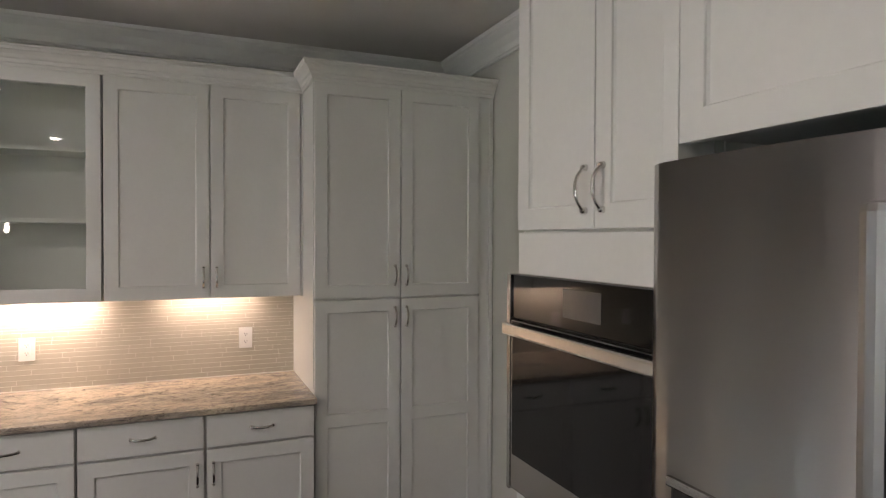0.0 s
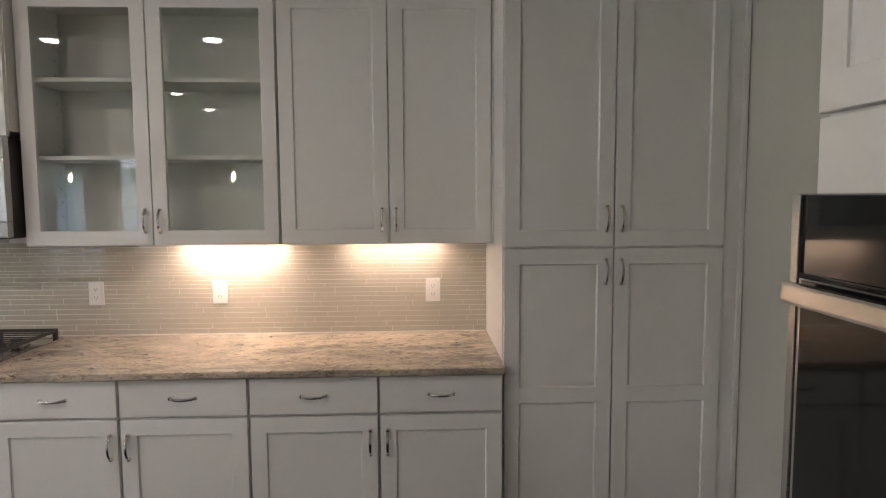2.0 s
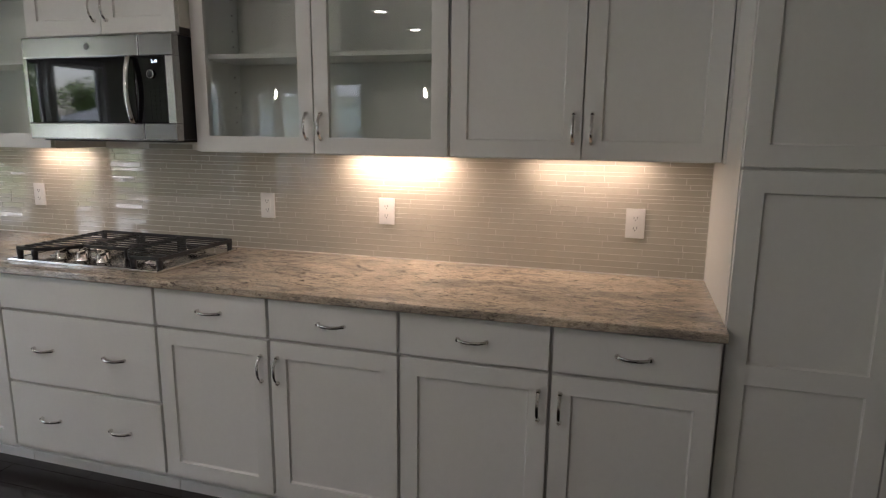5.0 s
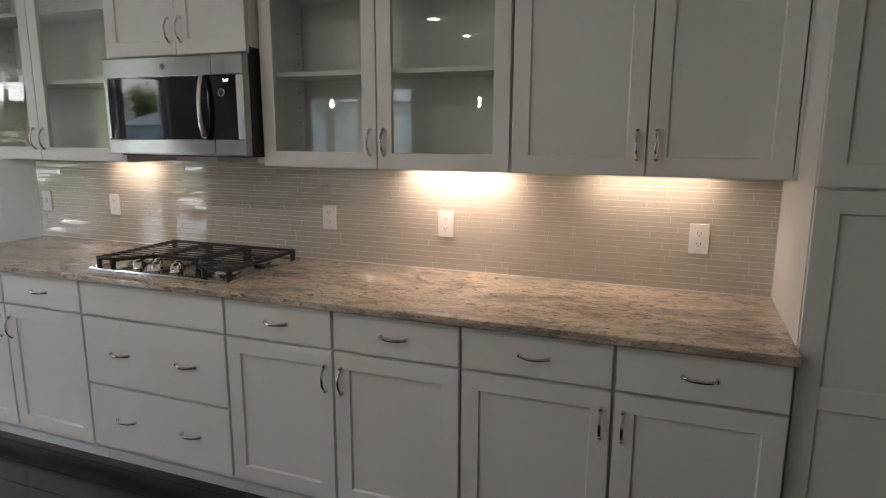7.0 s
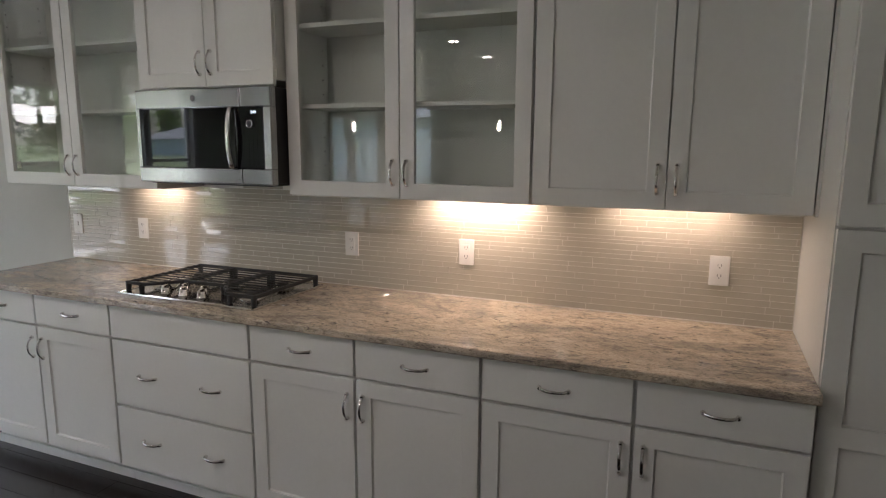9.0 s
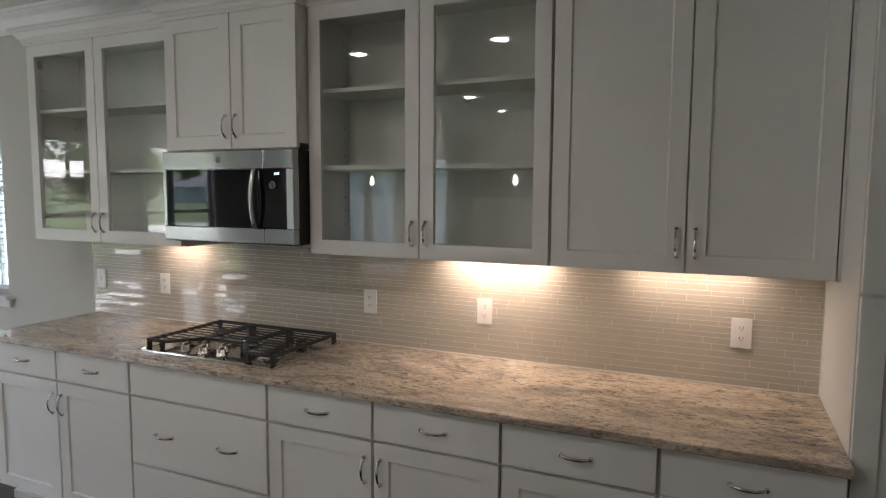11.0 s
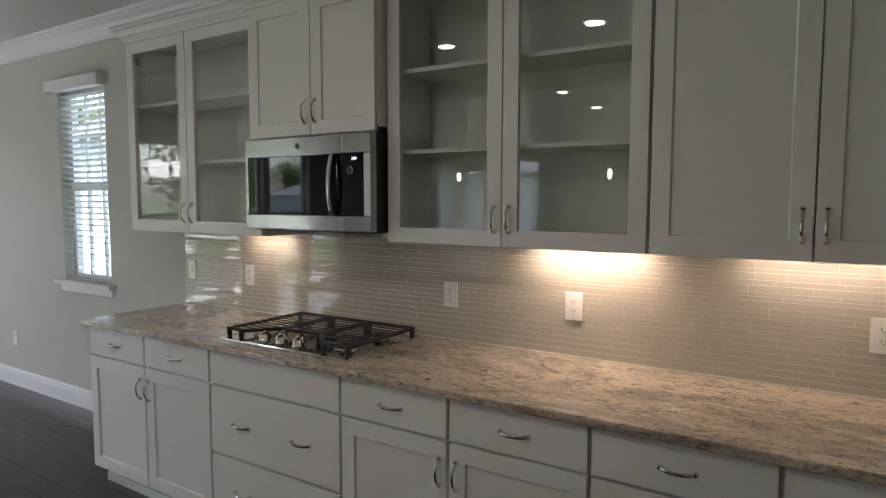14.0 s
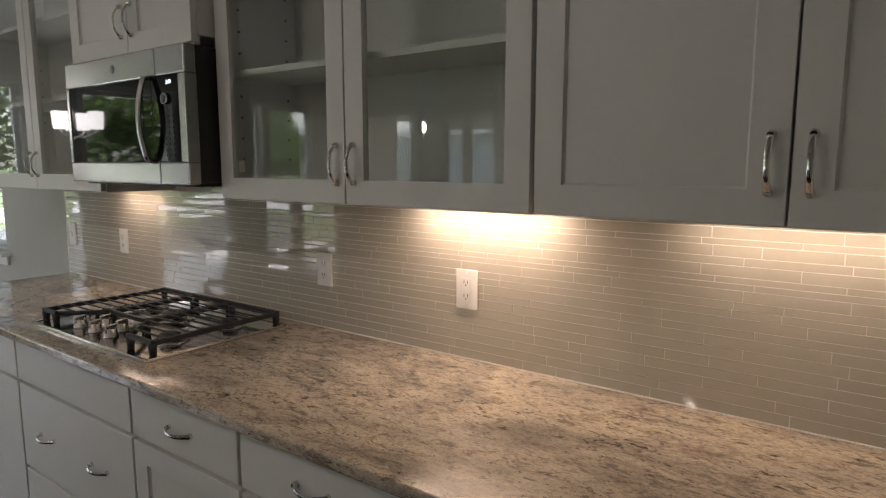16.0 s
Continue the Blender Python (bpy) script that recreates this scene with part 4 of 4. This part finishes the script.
for x, y, s in spots:
    t = thing("tree", "leafy green tree beyond the lawn", "tree", (x, y, -0.35), rng.uniform(0, 360), "trees across the street")
    t.scale = (s, s, s)
    part("trunk", trunk_mesh, BARK, t)
    for j in range(3):
        part("limb", limb_mesh, BARK, t).matrix_local = pose(0, 0, rng.uniform(-0.5, 0.8), 0, 0, j * 120 + 20)
    part("crown", rng.choice(crowns), LEAF, t).matrix_local = pose(0, 0, rng.uniform(0.2, 1.6))

# ---- floor planks ----
rng = random.Random(9)
floor = bpy.data.objects["floor"]
PLANK_W = 0.127
plank_meshes = {}
rest_v, rest_f = [], []
y = BACK - 0.004
while y > REAR:
    x = LEFT - rng.uniform(0, 1.2)
    while x < RIGHT:
        L = rng.choice((0.6, 0.9, 1.2, 1.5))
        x0, x1 = max(x, LEFT + 0.002), min(x + L, RIGHT - 0.002)
        if x1 - x0 > 0.05:
            near = y > 1.2 and x1 < -1.2
            drop = rng.uniform(0, 0.0006)
            if near:
                key = round(x1 - x0, 3)
                if key not in plank_meshes:
                    plank_meshes[key] = mesh_from(box(0, x1 - x0 - 0.0014, -PLANK_W + 0.0014, 0, -0.0115, 0, 0.0012), "plank", WOOD)
                part("plank", plank_meshes[key], WOOD, floor).matrix_world = pose(x0, y, -drop)
            else:
                k = len(rest_v)
                p, q, r, s = x0, x1 - 0.0016, y - PLANK_W + 0.0016, y
                rest_v += [(p, r, -drop), (q, r, -drop), (q, s, -drop), (p, s, -drop), (p, r, -0.0115), (q, r, -0.0115), (q, s, -0.0115), (p, s, -0.0115)]
                rest_f += [(k, k + 1, k + 2, k + 3), (k, k + 4, k + 5, k + 1), (k + 1, k + 5, k + 6, k + 2), (k + 2, k + 6, k + 7, k + 3), (k + 3, k + 7, k + 4, k)]
        x += L
    y -= PLANK_W
me = bpy.data.meshes.new("planks")
me.from_pydata(rest_v, [], rest_f)
me.materials.append(WOOD)
tagged(part("planks", me, WOOD, floor), kind="stuff")

# ---- backsplash: linear glass mosaic ----
splash = tagged(new("backsplash", mesh_from(box(-3.19, 0.6515, BACK - 0.0085, BACK - 0.003, 0.9145, 1.80), "backsplash", GROUT)), "glossy beige glass strip mosaic backsplash", "backsplash", kind="structure")
part("caulk_line", box(-3.188, 0.651, BACK - 0.013, BACK - 0.0086, 0.9142, 0.9168, 0.0008), material("pale_caulk", (0.72, 0.69, 0.63), 0.5, 0, 60, 0.05), splash, "pale caulk line along the worktop")
part("edge_trim", box(-3.1935, -3.1902, BACK - 0.0105, BACK - 0.003, 0.9145, 1.372, 0.0006), GROUT, splash)
rng = random.Random(21)
JOINT = 0.0021
heights = []
z = 0.918
while z < 1.44:
    h = rng.choice((0.0125, 0.0235, 0.0235, 0.0235, 0.0165))
    heights.append((z, h))
    z += h + JOINT
tile_meshes = {}
rest_v, rest_f = [], []
count = 0
for z, h in heights:
    x = -3.19 - rng.uniform(0, 0.2)
    while x < 0.6515:
        L = rng.choice((0.10, 0.15, 0.20, 0.25, 0.30))
        x0, x1 = max(x, -3.189), min(x + L, 0.6515)
        if x1 - x0 > 0.012 and (z + h < 1.3705 or -2.12 < x0 and x1 < -1.39 and z + h < 1.405):
            if -1.3 < x0 and count < 300:
                key = (round(x1 - x0, 3), round(h, 4))
                if key not in tile_meshes:
                    tile_meshes[key] = mesh_from(box(0, x1 - x0 - JOINT, -0.0016, 0, 0, h, 0.0005), "tile", TILE)
                part("tile", tile_meshes[key], TILE, splash).matrix_world = pose(x0, BACK - 0.0078, z, max(-0.7, min(0.7, rng.gauss(0, 0.4))), 0, max(-0.08, min(0.08, rng.gauss(0, 0.05))))
                count += 1
            else:
                k = len(rest_v)
                j = BACK - 0.0094
                i0, i1 = rng.gauss(0, 0.00016), rng.gauss(0, 0.00016)
                p, q, b_ = x0, x1 - JOINT, 0.0007
                rest_v += [(p + b_, j + i0, z + b_), (q - b_, j + i0, z + b_), (q - b_, j + i1, z + h - b_), (p + b_, j + i1, z + h - b_), (p, j + 0.0014, z), (q, j + 0.0014, z), (q, j + 0.0014, z + h), (p, j + 0.0014, z + h)]
                rest_f += [(k, k + 1, k + 2, k + 3), (k, k + 4, k + 5, k + 1), (k + 1, k + 5, k + 6, k + 2), (k + 2, k + 6, k + 7, k + 3), (k + 3, k + 7, k + 4, k)]
        x += L
me = bpy.data.meshes.new("tiles")
me.from_pydata(rest_v, [], rest_f)
me.materials.append(TILE)
tagged(part("tiles", me, TILE, splash), kind="stuff")
